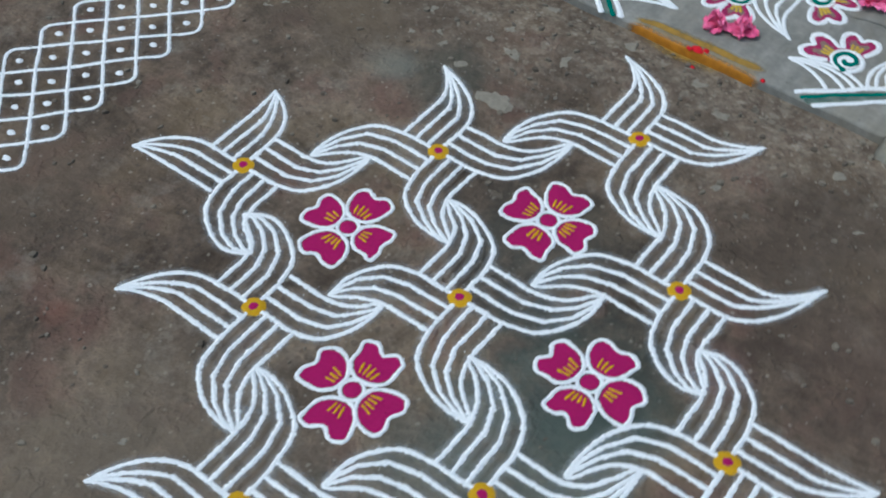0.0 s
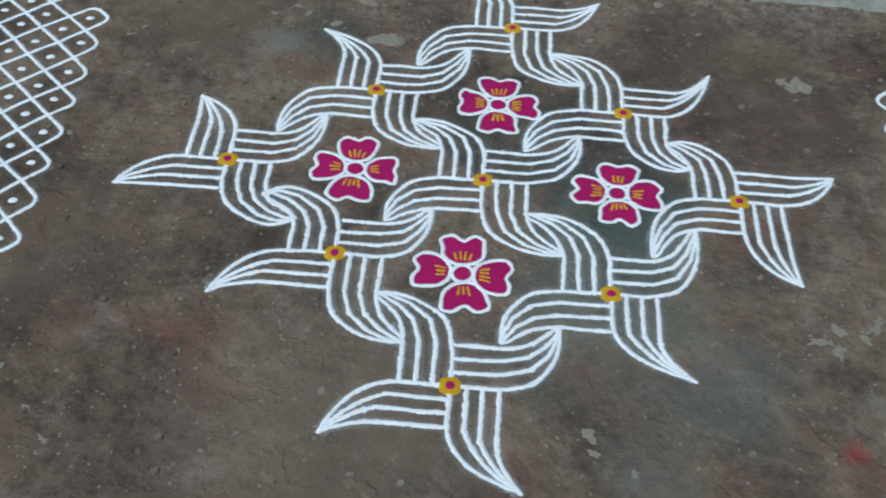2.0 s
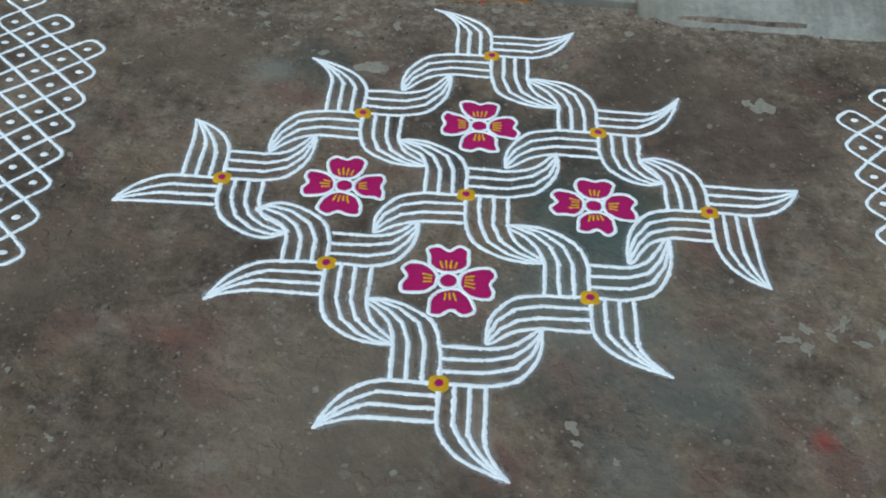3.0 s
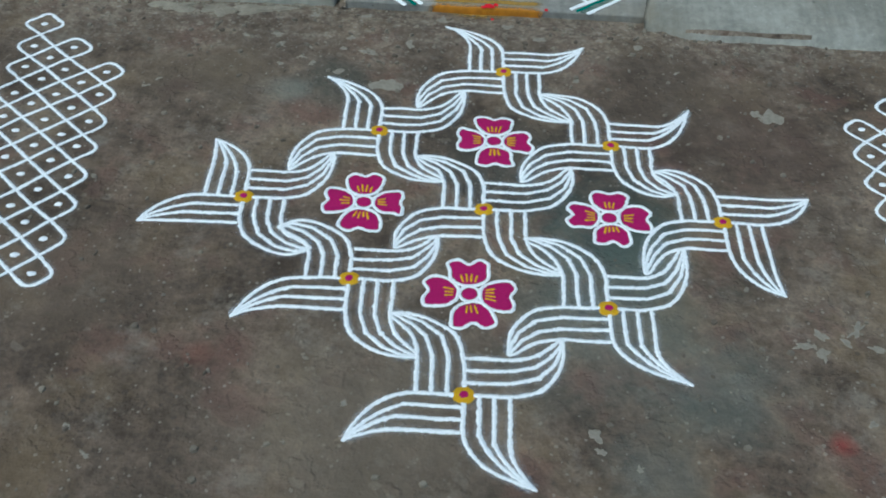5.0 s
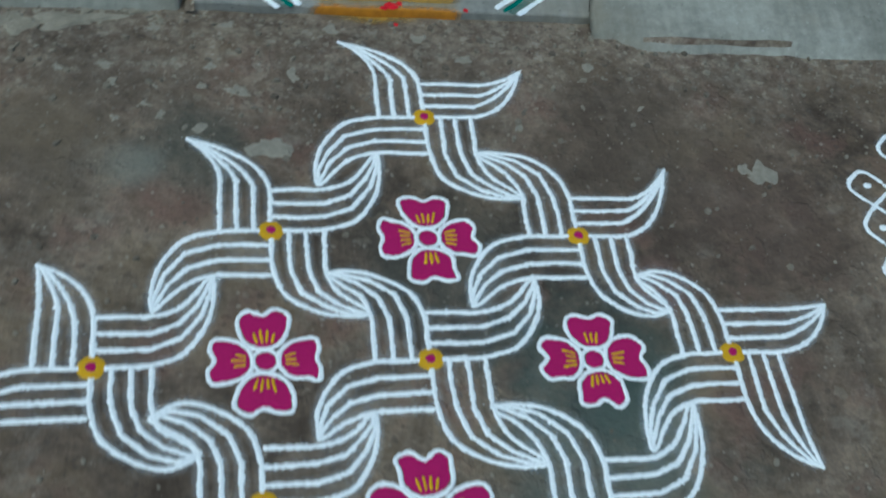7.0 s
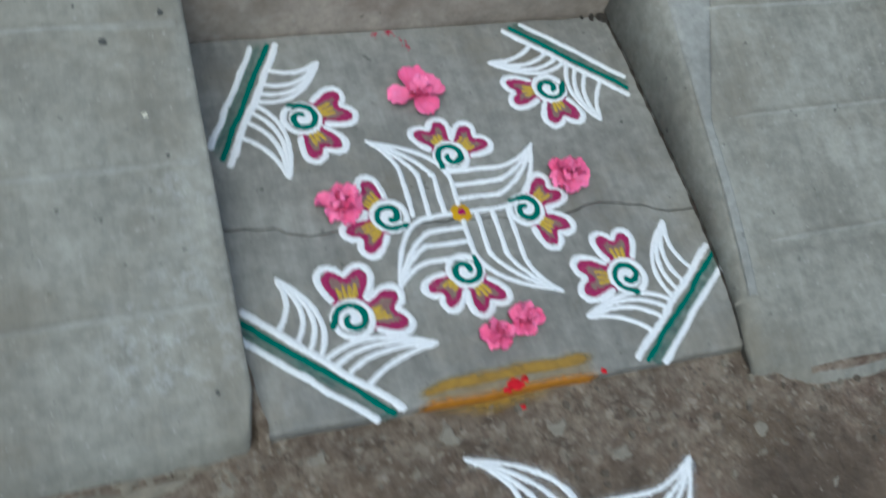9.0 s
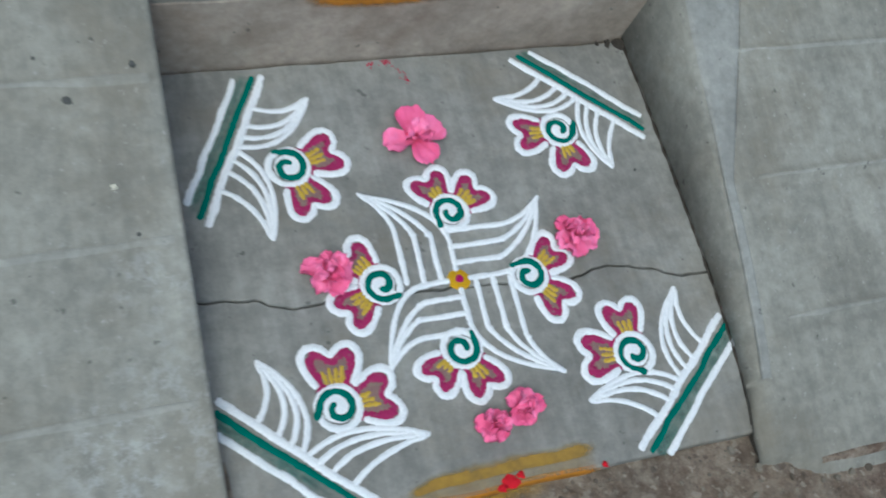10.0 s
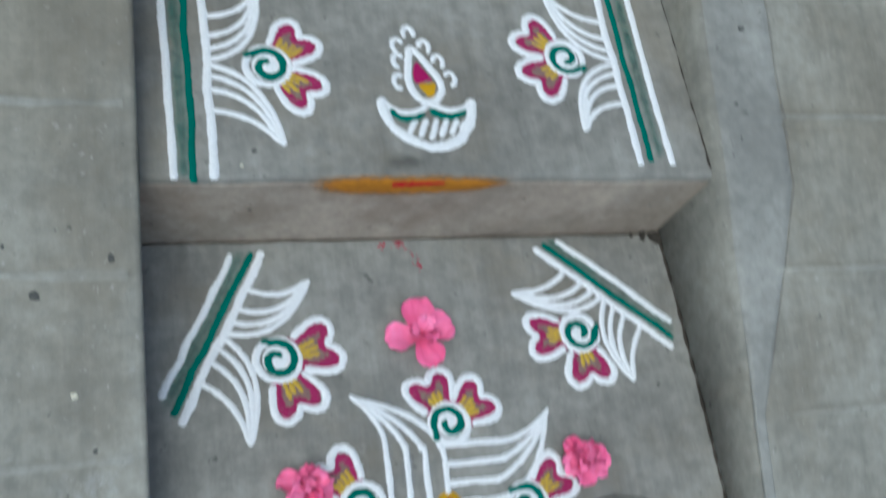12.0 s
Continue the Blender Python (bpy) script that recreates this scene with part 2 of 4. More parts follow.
RISER = concrete_material("riser_plaster", (0.315, 0.262, 0.218), (0.405, 0.350, 0.296), (0.200, 0.152, 0.115), 0.0)
PLASTER = concrete_material("house_plaster", (0.5, 0.48, 0.43), (0.6, 0.58, 0.52), (0.42, 0.4, 0.35))
SEAM = concrete_material("worn_seam", (0.150, 0.144, 0.130), (0.205, 0.197, 0.178), (0.15, 0.14, 0.12))
MORTAR = concrete_material("old_mortar", (0.190, 0.165, 0.128), (0.245, 0.215, 0.170), (0.14, 0.115, 0.085))
JOINT = concrete_material("dirt_in_joint", (0.035, 0.03, 0.025), (0.06, 0.05, 0.04), (0.03, 0.026, 0.02))
WHITE = powder_material("white_powder", (0.90, 0.91, 0.93), (0.70, 0.71, 0.72), 0.70)
MAGENTA = powder_material("magenta_powder", (0.37, 0.011, 0.115), (0.24, 0.03, 0.09))
PURPLE = powder_material("dull_magenta_powder", (0.36, 0.03, 0.12), (0.26, 0.12, 0.15), 0.56)
OCHRE = powder_material("yellow_powder", (0.60, 0.34, 0.012), (0.45, 0.25, 0.03))
MAUVE = powder_material("mixed_powder", (0.260, 0.160, 0.150), (0.25, 0.21, 0.15), 0.50)
YELLOW_THIN = powder_material("thin_yellow_powder", (0.60, 0.41, 0.060), (0.34, 0.21, 0.11), 0.56)
TEAL = powder_material("green_powder", (0.004, 0.15, 0.115), (0.02, 0.12, 0.10))
TURMERIC = stain_material("turmeric_paste", (0.36, 0.205, 0.018), 0.90, 0.84)
DAMP = stain_material("damp_grime", (0.055, 0.052, 0.046), 0.55, 0.4)
TURMERIC_THICK = stain_material("fresh_turmeric_paste", (0.45, 0.172, 0.001), 1.0, 0.9)
HAZE = stain_material("powder_haze", (0.72, 0.76, 0.80), 0.30, 0.25)
GREEN_HAZE = stain_material("green_powder_haze", (0.02, 0.15, 0.12), 0.62, 0.4)
KUMKUM = powder_material("vermilion_powder", (0.62, 0.015, 0.03), (0.45, 0.03, 0.03))
CRIMSON = powder_material("spilt_vermilion", (0.42, 0.020, 0.060), (0.30, 0.06, 0.08))
PINK = petal_material()
PEBBLE = stone_material("pebbles", (0.085, 0.067, 0.05), (0.20, 0.172, 0.135))
PALE_STONE = stone_material("pale_flat_stone", (0.185, 0.160, 0.126), (0.235, 0.210, 0.172))
CHIP = stone_material("pale_chip", (0.55, 0.52, 0.42), (0.65, 0.62, 0.52))
DARK_CHIP = stone_material("dark_lump", (0.06, 0.062, 0.06), (0.09, 0.09, 0.085))


# ---- building helpers ----
class Shape:
    def __init__(self):
        self.v, self.f = [], []

    def add(self, verts, faces):
        k = len(self.v)
        self.v += verts
        self.f += [tuple(i + k for i in f) for f in faces]


def thing(name, place_at, label, category, group="", kind=""):
    ob = new(name)
    ob.location = place_at
    ob.empty_display_size = 0.05
    return tagged(ob, label, category, group, kind)


def part(name, shape, material, parent=None, label="", smooth=True):
    """One mesh object, given in the world's metres, under a thing or a part."""
    top = parent
    while top is not None and top.parent is not None:
        top = top.parent
    o = Vector(top.location) if top is not None else Vector((0, 0, 0))
    me = bpy.data.meshes.new(name)
    me.from_pydata([(x - o.x, y - o.y, z - o.z) for x, y, z in shape.v], [], shape.f)
    me.materials.append(material)
    if smooth:
        me.polygons.foreach_set("use_smooth", [True] * len(me.polygons))
    me.update()
    ob = new(name, me)
    if parent is not None:
        ob.parent = parent
    if label:
        ob["label"] = label
    return ob


def hill(x, y):
    """The height of the trodden earth."""
    v = Vector((x, y, 0.0))
    fade = min(1.0, max(0.0, (3.0 - max(abs(x), abs(y))) / 1.5))
    dip = -0.011 * min(1.0, max(0.0, (y - 0.52) / 0.07)) * min(1.0, max(0.0, (0.34 - abs(x - 0.015)) / 0.04))
    return dip + fade * (0.0035 * noise.noise(v * 2.3) + 0.0022 * noise.noise(v * 7.0 + Vector((5, 1, 0))) + 0.0012 * noise.noise(v * 24.0))


LANDING_Z, STEP_Z = 0.008, 0.147
FRONT_Y, RISER_Y = 0.607, 1.174


def on_landing(x, y):
    return LANDING_Z


def on_step(x, y):
    return STEP_Z


def smooth_line(points, per=8, closed=False):
    """A Catmull-Rom curve through the points."""
    p = [Vector(q) for q in points]
    n = len(p)
    out = []
    for i in range(n if closed else n - 1):
        a, b, c, d = (p[(i - 1) % n], p[i], p[(i + 1) % n], p[(i + 2) % n]) if closed else (p[max(i - 1, 0)], p[i], p[i + 1], p[min(i + 2, n - 1)])
        for k in range(per):
            t = k / per
            out.append(0.5 * (2 * b + (c - a) * t + (2 * a - 5 * b + 4 * c - d) * t * t + (3 * b - a - 3 * c + d) * t ** 3))
    if not closed:
        out.append(p[-1])
    return out


def quad(a, b, c, n=14):
    a, b, c = Vector(a), Vector(b), Vector(c)
    return [a * (1 - t) ** 2 + b * 2 * t * (1 - t) + c * t * t for t in (i / n for i in range(n + 1))]


def resample(points, step):
    p = [Vector(q) for q in points]
    out, left = [p[0]], step
    for a, b in zip(p, p[1:]):
        d = (b - a).length
        s = left
        while s <= d:
            out.append(a.lerp(b, s / d))
            s += step
        left = s - d
    if (out[-1] - p[-1]).length > step * 0.3:
        out.append(p[-1])
    return out


POWDERED = set()


def trail(shape, points, width, ground_z, height=0.0013, step=0.0023, closed=False, ragged=0.14, tail=False):
    """A line of poured powder: a low rounded ridge with ragged edges. tail: it runs out thin."""
    p = resample(list(points) + ([points[0]] if closed else []), step)
    if closed and len(p) > 3:
        p = p[:-1]
    n = len(p)
    if n < 2:
        return
    verts, seed = [], random.uniform(0, 900)
    POWDERED.update((round(q.x * 125), round(q.y * 125)) for q in p)
    for i, q in enumerate(p):
        a, b = (p[i - 1], p[(i + 1) % n]) if closed else (p[max(i - 1, 0)], p[min(i + 1, n - 1)])
        d = (b - a).normalized() if (b - a).length > 1e-9 else Vector((1, 0))
        side = Vector((-d.y, d.x))
        w = width * (1 + 0.20 * noise.noise(Vector((seed, i * 0.13, 0))) + (0.22 if ragged > 0.15 else 0.08) * noise.noise(Vector((seed, i * 0.55, 7))))
        if ragged > 0.15 and random.random() < 0.02:
            w *= random.uniform(1.2, 1.45)
        if not closed:
            e = min(i, n - 1 - i)
            w *= (0.62, 0.9, 1.0)[min(e, 2)]
            if tail:
                w *= 1 - 0.22 * (i / n) ** 3
        wob = 0.05 * width * noise.noise(Vector((seed + 40, i * 0.2, 3)))
        l, r = (w * 0.5 * (1 + random.uniform(-ragged, ragged)) for _ in range(2))
        h = height * (1 + random.uniform(-0.2, 0.2))
        if ragged > 0.15 and random.random() < 0.10:
            l, r = (l * random.uniform(0.62, 0.85), r) if random.random() < 0.5 else (l, r * random.uniform(0.62, 0.85))
        for off, up in ((-l, -0.0006), (-l * 0.72, h * 0.7), (0, h), (r * 0.72, h * 0.7), (r, -0.0006)):
            x, y = q.x + side.x * (off + wob), q.y + side.y * (off + wob)
            verts.append((x, y, ground_z(x, y) + up))
    faces = []
    for i in range(n if closed else n - 1):
        j = (i + 1) % n
        faces += [(i * 5 + k, j * 5 + k, j * 5 + k + 1, i * 5 + k + 1) for k in range(4)]
    if not closed:
        faces += [(0, 1, 2, 3, 4), tuple((n - 1) * 5 + k for k in (4, 3, 2, 1, 0))]
    # seen from above the ridge runs to the line's left first, so turn the faces up
    shape.add(verts, [f[::-1] for f in faces])


def heap(shape, outline, ground_z, height=0.0009, rings=3, ragged=0.0006):
    """A filled patch of powder inside a closed outline."""
    p = [Vector(q) for q in outline]
    n = len(p)
    c = sum(p, Vector((0, 0))) / n
    area = sum(a.x * b.y - b.x * a.y for a, b in zip(p, p[1:] + p[:1]))
    if area < 0:
        p = p[::-1]
    verts = []
    for r in range(rings):
        f = 1 - r / rings
        for q in p:
            x, y = c.x + (q.x - c.x) * f + random.uniform(-ragged, ragged), c.y + (q.y - c.y) * f + random.uniform(-ragged, ragged)
            verts.append((x, y, ground_z(x, y) + (-0.0004 if r == 0 else height * random.uniform(0.85, 1.15))))
    verts.append((c.x, c.y, ground_z(c.x, c.y) + height))
    faces = []
    for r in range(rings - 1):
        for i in range(n):
            j = (i + 1) % n
            faces.append((r * n + i, r * n + j, (r + 1) * n + j, (r + 1) * n + i))
    k = (rings - 1) * n
    faces += [(k + i, k + (i + 1) % n, rings * n) for i in range(n)]
    shape.add(verts, faces)


def ring(centre, rx, ry=None, n=20, wob=0.06, turn=0.0):
    ry = ry or rx
    s = random.uniform(0, 100)
    out = []
    for i in range(n):
        a = 2 * math.pi * i / n
        k = 1 + wob * noise.noise(Vector((math.cos(a) * 1.3 + s, math.sin(a) * 1.3, s)))
        x, y = rx * k * math.cos(a), ry * k * math.sin(a)
        out.append(Vector((centre[0] + x * math.cos(turn) - y * math.sin(turn), centre[1] + x * math.sin(turn) + y * math.cos(turn))))
    return out


class Local:
    """Places in a motif's own frame: n ahead, s to its left."""

    def __init__(self, x, y, degrees, scale=1.0):
        a = radians(degrees)
        self.o, self.n, self.s, self.k = Vector((x, y)), Vector((math.cos(a), math.sin(a))), Vector((-math.sin(a), math.cos(a))), scale

    def __call__(self, n, s):
        return self.o + self.n * (n * self.k) + self.s * (s * self.k)

    def line(self, points):
        return [self(n, s) for n, s in points]


def scatter_dust(shape, lines, ground_z, spread, count):
    """Stray grains of powder beside the lines."""
    for _ in range(count):
        line = random.choice(lines)
        q = random.choice(line)
        a, r = random.uniform(0, 6.28), abs(random.gauss(0, spread)) + 0.003
        x, y, g = q.x + r * math.cos(a), q.y + r * math.sin(a), random.uniform(0.0003, 0.0008)
        z = ground_z(x, y)
        shape.add([(x - g, y - g * 0.6, z), (x + g, y - g, z), (x + g * 0.2, y + g, z), (x, y, z + g)], [(0, 1, 3), (1, 2, 3), (2, 0, 3)])


def haze(name, lines, width, ground_z, material, parent):
    """The fine dust that settles along poured lines, thinning outwards."""
    s, cover = Shape(), []
    for line in lines:
        p = resample(line, 0.006)
        n = len(p)
        if n < 3:
            continue
        verts = []
        for i, q in enumerate(p):
            d = (p[min(i + 1, n - 1)] - p[max(i - 1, 0)]).normalized()
            side = Vector((-d.y, d.x))
            k = (0.35 if i in (0, n - 1) else 1.0) * (0.55 + 0.9 * max(0.0, 0.5 + noise.noise(Vector((q.x * 9, q.y * 9, 4)))))
            for off, c in ((1, 0.0), (0.55, 0.35), (0, 1.0), (-0.55, 0.35), (-1, 0.0)):
                x, y = q.x + side.x * off * width, q.y + side.y * off * width
                verts.append((x, y, ground_z(x, y) + 0.0007))
                cover.append(c * min(1.0, k))
        s.add(verts, [(i * 5 + k, i * 5 + k + 1, i * 5 + k + 6, i * 5 + k + 5) for i in range(n - 1) for k in range(4)])
    ob = part(name, s, material, parent)
    ob["kind"] = "stuff"
    at = ob.data.attributes.new("cover", "FLOAT", "POINT")
    at.data.foreach_set("value", cover)
    ob.visible_shadow = False


# ---- ground ----
def axis(lo, hi, step, far):
    a = list(np.arange(lo, hi + 1e-6, step))
    g, below, above = step, lo, hi
    while above < far:
        g *= 1.6
        above += g
        below -= g
        a = [below] + a + [above]
    return a


def ground():
    xs, ys = axis(-1.25, 1.25, 0.011, 400), axis(-1.0, 0.66, 0.011, 400)
    s = Shape()
    nx = len(xs)
    s.v = [(x, y, hill(x, y)) for y in ys for x in xs]
    s.f = [(j * nx + i, j * nx + i + 1, (j + 1) * nx + i + 1, (j + 1) * nx + i) for j in range(len(ys) - 1) for i in range(nx - 1)]
    ob = part("ground", s, SOIL)
    tagged(ob, "trodden brown earth with pale patches, grit and old powder stains", "ground", kind="structure")


ground()


# ---- ramps, landing and steps ----
def ridge(y, at, height):
    d = y - at
    return height * math.exp(-(d / 0.005) ** 2) - height * 0.7 * math.exp(-((d + 0.010) / 0.006) ** 2)


GROOVES_LEFT = (0.743, 0.903, 1.07, 1.23, 1.39, 1.55, 1.72, 1.9)
GROOVES_RIGHT = (0.556, 0.729, 0.899, 1.06, 1.245, 1.41, 1.57, 1.73, 1.9)


def groove_y(g, x):
    return g + 0.007 * noise.noise(Vector((x * 2.5, g * 9, 0))) + 0.0015 * noise.noise(Vector((x * 22, g * 9, 5)))


def ramp_top_left(x, y):
    z = 0.030 + 0.268 * (y - 0.61)
    fade = min(1.0, max(0.25, (-0.33 - x) / 0.10))
    for g in GROOVES_LEFT:
        z += ridge(y, groove_y(g, x), 0.0028 * fade)
    return z + 0.0012 * noise.noise(Vector((x * 9, y * 9, 4)))


def ramp_top_right(x, y):
    z = 0.022 + 0.232 * (y - 0.60)
    fade = min(1.0, max(0.1, (x - 0.40) / 0.05))
    for g in GROOVES_RIGHT:
        z += ridge(y, groove_y(g, x), 0.0040 * fade)
    return z + 0.0012 * noise.noise(Vector((x * 9, y * 9, 8)))


def front_drop(y, y0, y1, z):
    """The worn nose of a ramp: falls from its top at y1 to the earth at y0."""
    if y >= y1:
        return z
    y0 = min(y0, y1 - 0.012)
    t = min(1.0, max(0.0, (y - y0) / (y1 - y0)))
    return -0.012 + (z + 0.012) * math.sin(t * math.pi / 2) ** 0.7


def sheet(columns, ys, height):
    s = Shape()
    n = len(columns)
    s.v = [(*c(y), ) for y in ys for c in columns]
    s.f = [(j * n + i, j * n + i + 1, (j + 1) * n + i + 1, (j + 1) * n + i) for j in range(len(ys) - 1) for i in range(n - 1)]
    return s


def ridge_strip(parent, g, xs, top, name="ridge", material=None, w=0.0062):
    s = Shape()
    for x in xs:
        y = groove_y(g, x)
        k = max(0.15, 0.75 + 0.6 * noise.noise(Vector((x * 14, g * 7, 1))))
        s.v += [(x, y - w * k, top(x, y - w * k) - 0.0004), (x, y, top(x, y) + 0.0022), (x, y + w * k, top(x, y + w * k) - 0.0004)]
    n = len(xs)
    up = xs[1] > xs[0]
    for i in range(n - 1):
        for k in range(2):
            f = (i * 3 + k, (i + 1) * 3 + k, (i + 1) * 3 + k + 1, i * 3 + k + 1)
            s.f.append(f if up else f[::-1])
    part(name, s, material or RIDGE_HIGHLIGHT, parent)


def ribbon(parent, name, points, width, ground_z, material, taper=False):
    """A strip of dirt of uneven width that follows a joint."""
    s, n = Shape(), len(points)
    for i, (x, y) in enumerate(points):
        w = 0.5 * width * max(0.18, 0.85 + 1.1 * noise.noise(Vector((x * 60, y * 60, 6))) + 0.6 * noise.noise(Vector((x * 17, y * 17, 9))))
        if taper:
            w = 0.5 * width * (1 - i / n) ** 0.8 * (1 + 0.5 * noise.noise(Vector((x * 40, y * 40, 6))))
        s.v += [(x - w, y, ground_z(x - w, y) - 0.0004), (x, y, ground_z(x, y) + 0.0006), (x + w, y, ground_z(x + w, y) - 0.0004)]
    s.f = [(i * 3 + k, i * 3 + k + 1, i * 3 + k + 4, i * 3 + k + 3) for i in range(n - 1) for k in range(2)]
    part(name, s, material, parent)


def ramps():
    ys = list(np.arange(0.50, 0.66, 0.005)) + list(np.arange(0.66, 1.70, 0.004)) + list(np.arange(1.70, 2.45, 0.02))
    top_l = lambda x: (lambda y: (x, y, front_drop(y, 0.589 + 0.006 * noise.noise(Vector((x * 11, 0, 0))) + 0.010 * max(0, min(1, (x + 0.33) / 0.03)), 0.611, ramp_top_left(x, y))))
    back = lambda y: 0.010 * max(0.0, min(1.0, (0.655 - y) / 0.05))
    cols = [top_l(x) for x in list(np.arange(-2.2, -0.9, 0.1)) + list(np.arange(-0.9, -0.32, 0.02)) + [-0.3125, -0.3115]]
    cols += [lambda y: (-0.304 - back(y) * 0.7, y, top_l(-0.304)(y)[2]), lambda y: (-0.3 - back(y), y, top_l(-0.3)(y)[2])]
    cols += [lambda y: (-0.2975 - back(y), y, top_l(-0.3)(y)[2] - 0.004), lambda y: (-0.2965 - back(y), y, top_l(-0.3)(y)[2] - 0.010), lambda y: (-0.2955 - back(y), y, -0.06)]
    tagged(part("ramp", sheet(cols, ys, None), RAMP), "grey concrete ramp with pressed cross ridges beside the steps", "ramp", "ramps beside the steps", "structure")

    left = scene.objects["ramp"]
    for g in GROOVES_LEFT:
        ridge_strip(left, g, [-0.31 - 0.012 * i for i in range(110)], ramp_top_left)
    foot = lambda y: 0.321 + 0.030 * (1 - math.exp(-max(0.0, y - 0.6) / 0.12)) + 0.002 * noise.noise(Vector((y * 9, 3, 0)))
    edge = lambda y: foot(y) + 0.010 + 0.004 * max(0.0, min(1.0, (0.64 - y) / 0.05))
    lip = lambda x: 0.520 + 0.012 * noise.noise(Vector((x * 8, 5, 0))) + 0.06 * max(0, min(1, (0.40 - x) / 0.06))
    top_r = lambda x, y: front_drop(y, lip(x), 0.575, ramp_top_right(x, y))
    low = lambda y, z: min(z, top_r(edge(y), y) - 0.012)
    cols = [lambda y: (foot(y) + 0.006, y, -0.06), lambda y: (foot(y) + 0.006, y, low(y, 0.0115)), lambda y: (foot(y), y, low(y, 0.014)), lambda y: (edge(y) - 0.004, y, top_r(edge(y), y) - 0.010),
            lambda y: (edge(y) + 0.001, y, top_r(edge(y), y) - 0.004), lambda y: (edge(y) + 0.008, y, top_r(edge(y), y))]
    cols += [(lambda k: (lambda y: (edge(y) + k, y, top_r(edge(y) + k, y))))(k) for k in list(np.arange(0.02, 0.6, 0.018)) + list(np.arange(0.6, 1.9, 0.1))]
    r = tagged(part("ramp", sheet(cols, ys, None), RAMP), "grey concrete ramp with trowelled edge and pressed cross ridges", "ramp", "ramps beside the steps", "structure")
    wide = lambda y: 0.014 + 0.086 * max(0.0, min(1.0, (y - 0.90) / 0.26))
    band = [(lambda k, up: (lambda y: (edge(y) + k * wide(y), y, top_r(edge(y) + k * wide(y), y) + up)))(k, up) for k, up in ((0.06, -0.002), (0.10, 0.0012), (0.25, 0.0012), (0.4, 0.0012), (0.55, 0.0012), (0.7, 0.0012), (0.85, 0.0012), (0.97, 0.0012), (1.0, -0.002))]
    for g in GROOVES_RIGHT[1:]:
        ridge_strip(r, g, [edge(g) + max(0.05, wide(g) - 0.006) + 0.012 * i for i in range(100)], ramp_top_right, w=0.0042)
    ridge_strip(r, GROOVES_RIGHT[0], [0.40 + 0.012 * i for i in range(22)], lambda x, y: top_r(x, y) + 0.0003, "dirt_line", SOIL, 0.0055)
    b = part("border", sheet(band, [y for y in ys if y > 0.66], None), BORDER, r, "smooth trowelled border strip")
    ribbon(r, "seam", [(edge(y) + wide(y) + 0.0012 * noise.noise(Vector((y * 14, 2, 0))), y) for y in np.arange(0.95, 1.7, 0.006)], 0.0028, lambda x, y: ramp_top_right(x, y) + 0.0012, SEAM)
    ribbon(r, "joint_filling", [(foot(y) + 0.0005, y) for y in np.arange(0.615, RISER_Y - 0.004, 0.004)], 0.0042, lambda x, y: LANDING_Z + 0.0012, JOINT)
    ribbon(r, "joint_filling", [(edge(y) - 0.004 + 0.0015 * noise.noise(Vector((y * 40, 4, 0))), y) for y in np.arange(RISER_Y + 0.012, 1.7, 0.004)], 0.0050, lambda x, y: STEP_Z + 0.0012, JOINT)
    # loose earth washed into the gap between the other ramp and the landing
    ribbon(left, "dirt_wedge", [(-0.2915 + 0.002 * noise.noise(Vector((y * 30, 1, 0))), y) for y in np.arange(0.596, 0.70, 0.004)], 0.0150, lambda x, y: LANDING_Z + 0.0022 - 0.012 * max(0.0, (0.612 - y) / 0.016), SOIL, taper=True)


ramps()


def crack_y(x):
    knots = ((-0.30, 0.876), (-0.22, 0.866), (-0.19, 0.850), (-0.12, 0.853), (0.016, 0.846), (0.16, 0.835), (0.21, 0.846), (0.27, 0.832), (0.30, 0.818), (0.36, 0.815))
    for (a, p), (b, q) in zip(knots, knots[1:]):
        if x <= b:
            t = max(0.0, (x - a) / (b - a))
            return p + (q - p) * t + 0.0035 * noise.noise(Vector((x * 60, 0, 0))) + 0.002 * noise.noise(Vector((x * 170, 7, 0)))
    return knots[-1][1]


def slab(front, back, x0, x1, z, thick, n=90, round_=0.004):
    """A slab between two lines front(x) and back(x), its upper edges rounded."""
    s = Shape()
    rows = []
    for i in range(n + 1):
        x = x0 + (x1 - x0) * i / n
        f, b = front(x), back(x)
        dz = 0.0012 * noise.noise(Vector((x * 5, f * 5, 1)))
        rows.append([(x, f, z - thick), (x, f, z - round_ + dz), (x, f + round_ * 0.35, z - round_ * 0.3 + dz), (x, f + round_, z), (x, b - 0.002, z), (x, b, z - 0.002), (x, b, z - thick)])
    m = 7
    s.v = [q for r in rows for q in r]
    s.f = [(i * m + k, (i + 1) * m + k, (i + 1) * m + k + 1, i * m + k + 1) for i in range(n) for k in range(m - 1)]
    s.f += [tuple(range(m)), tuple(n * m + k for k in range(m - 1, -1, -1))]
    return s


def nose(x):
    return RISER_Y + 0.002 * noise.noise(Vector((x * 11, 2, 0)))


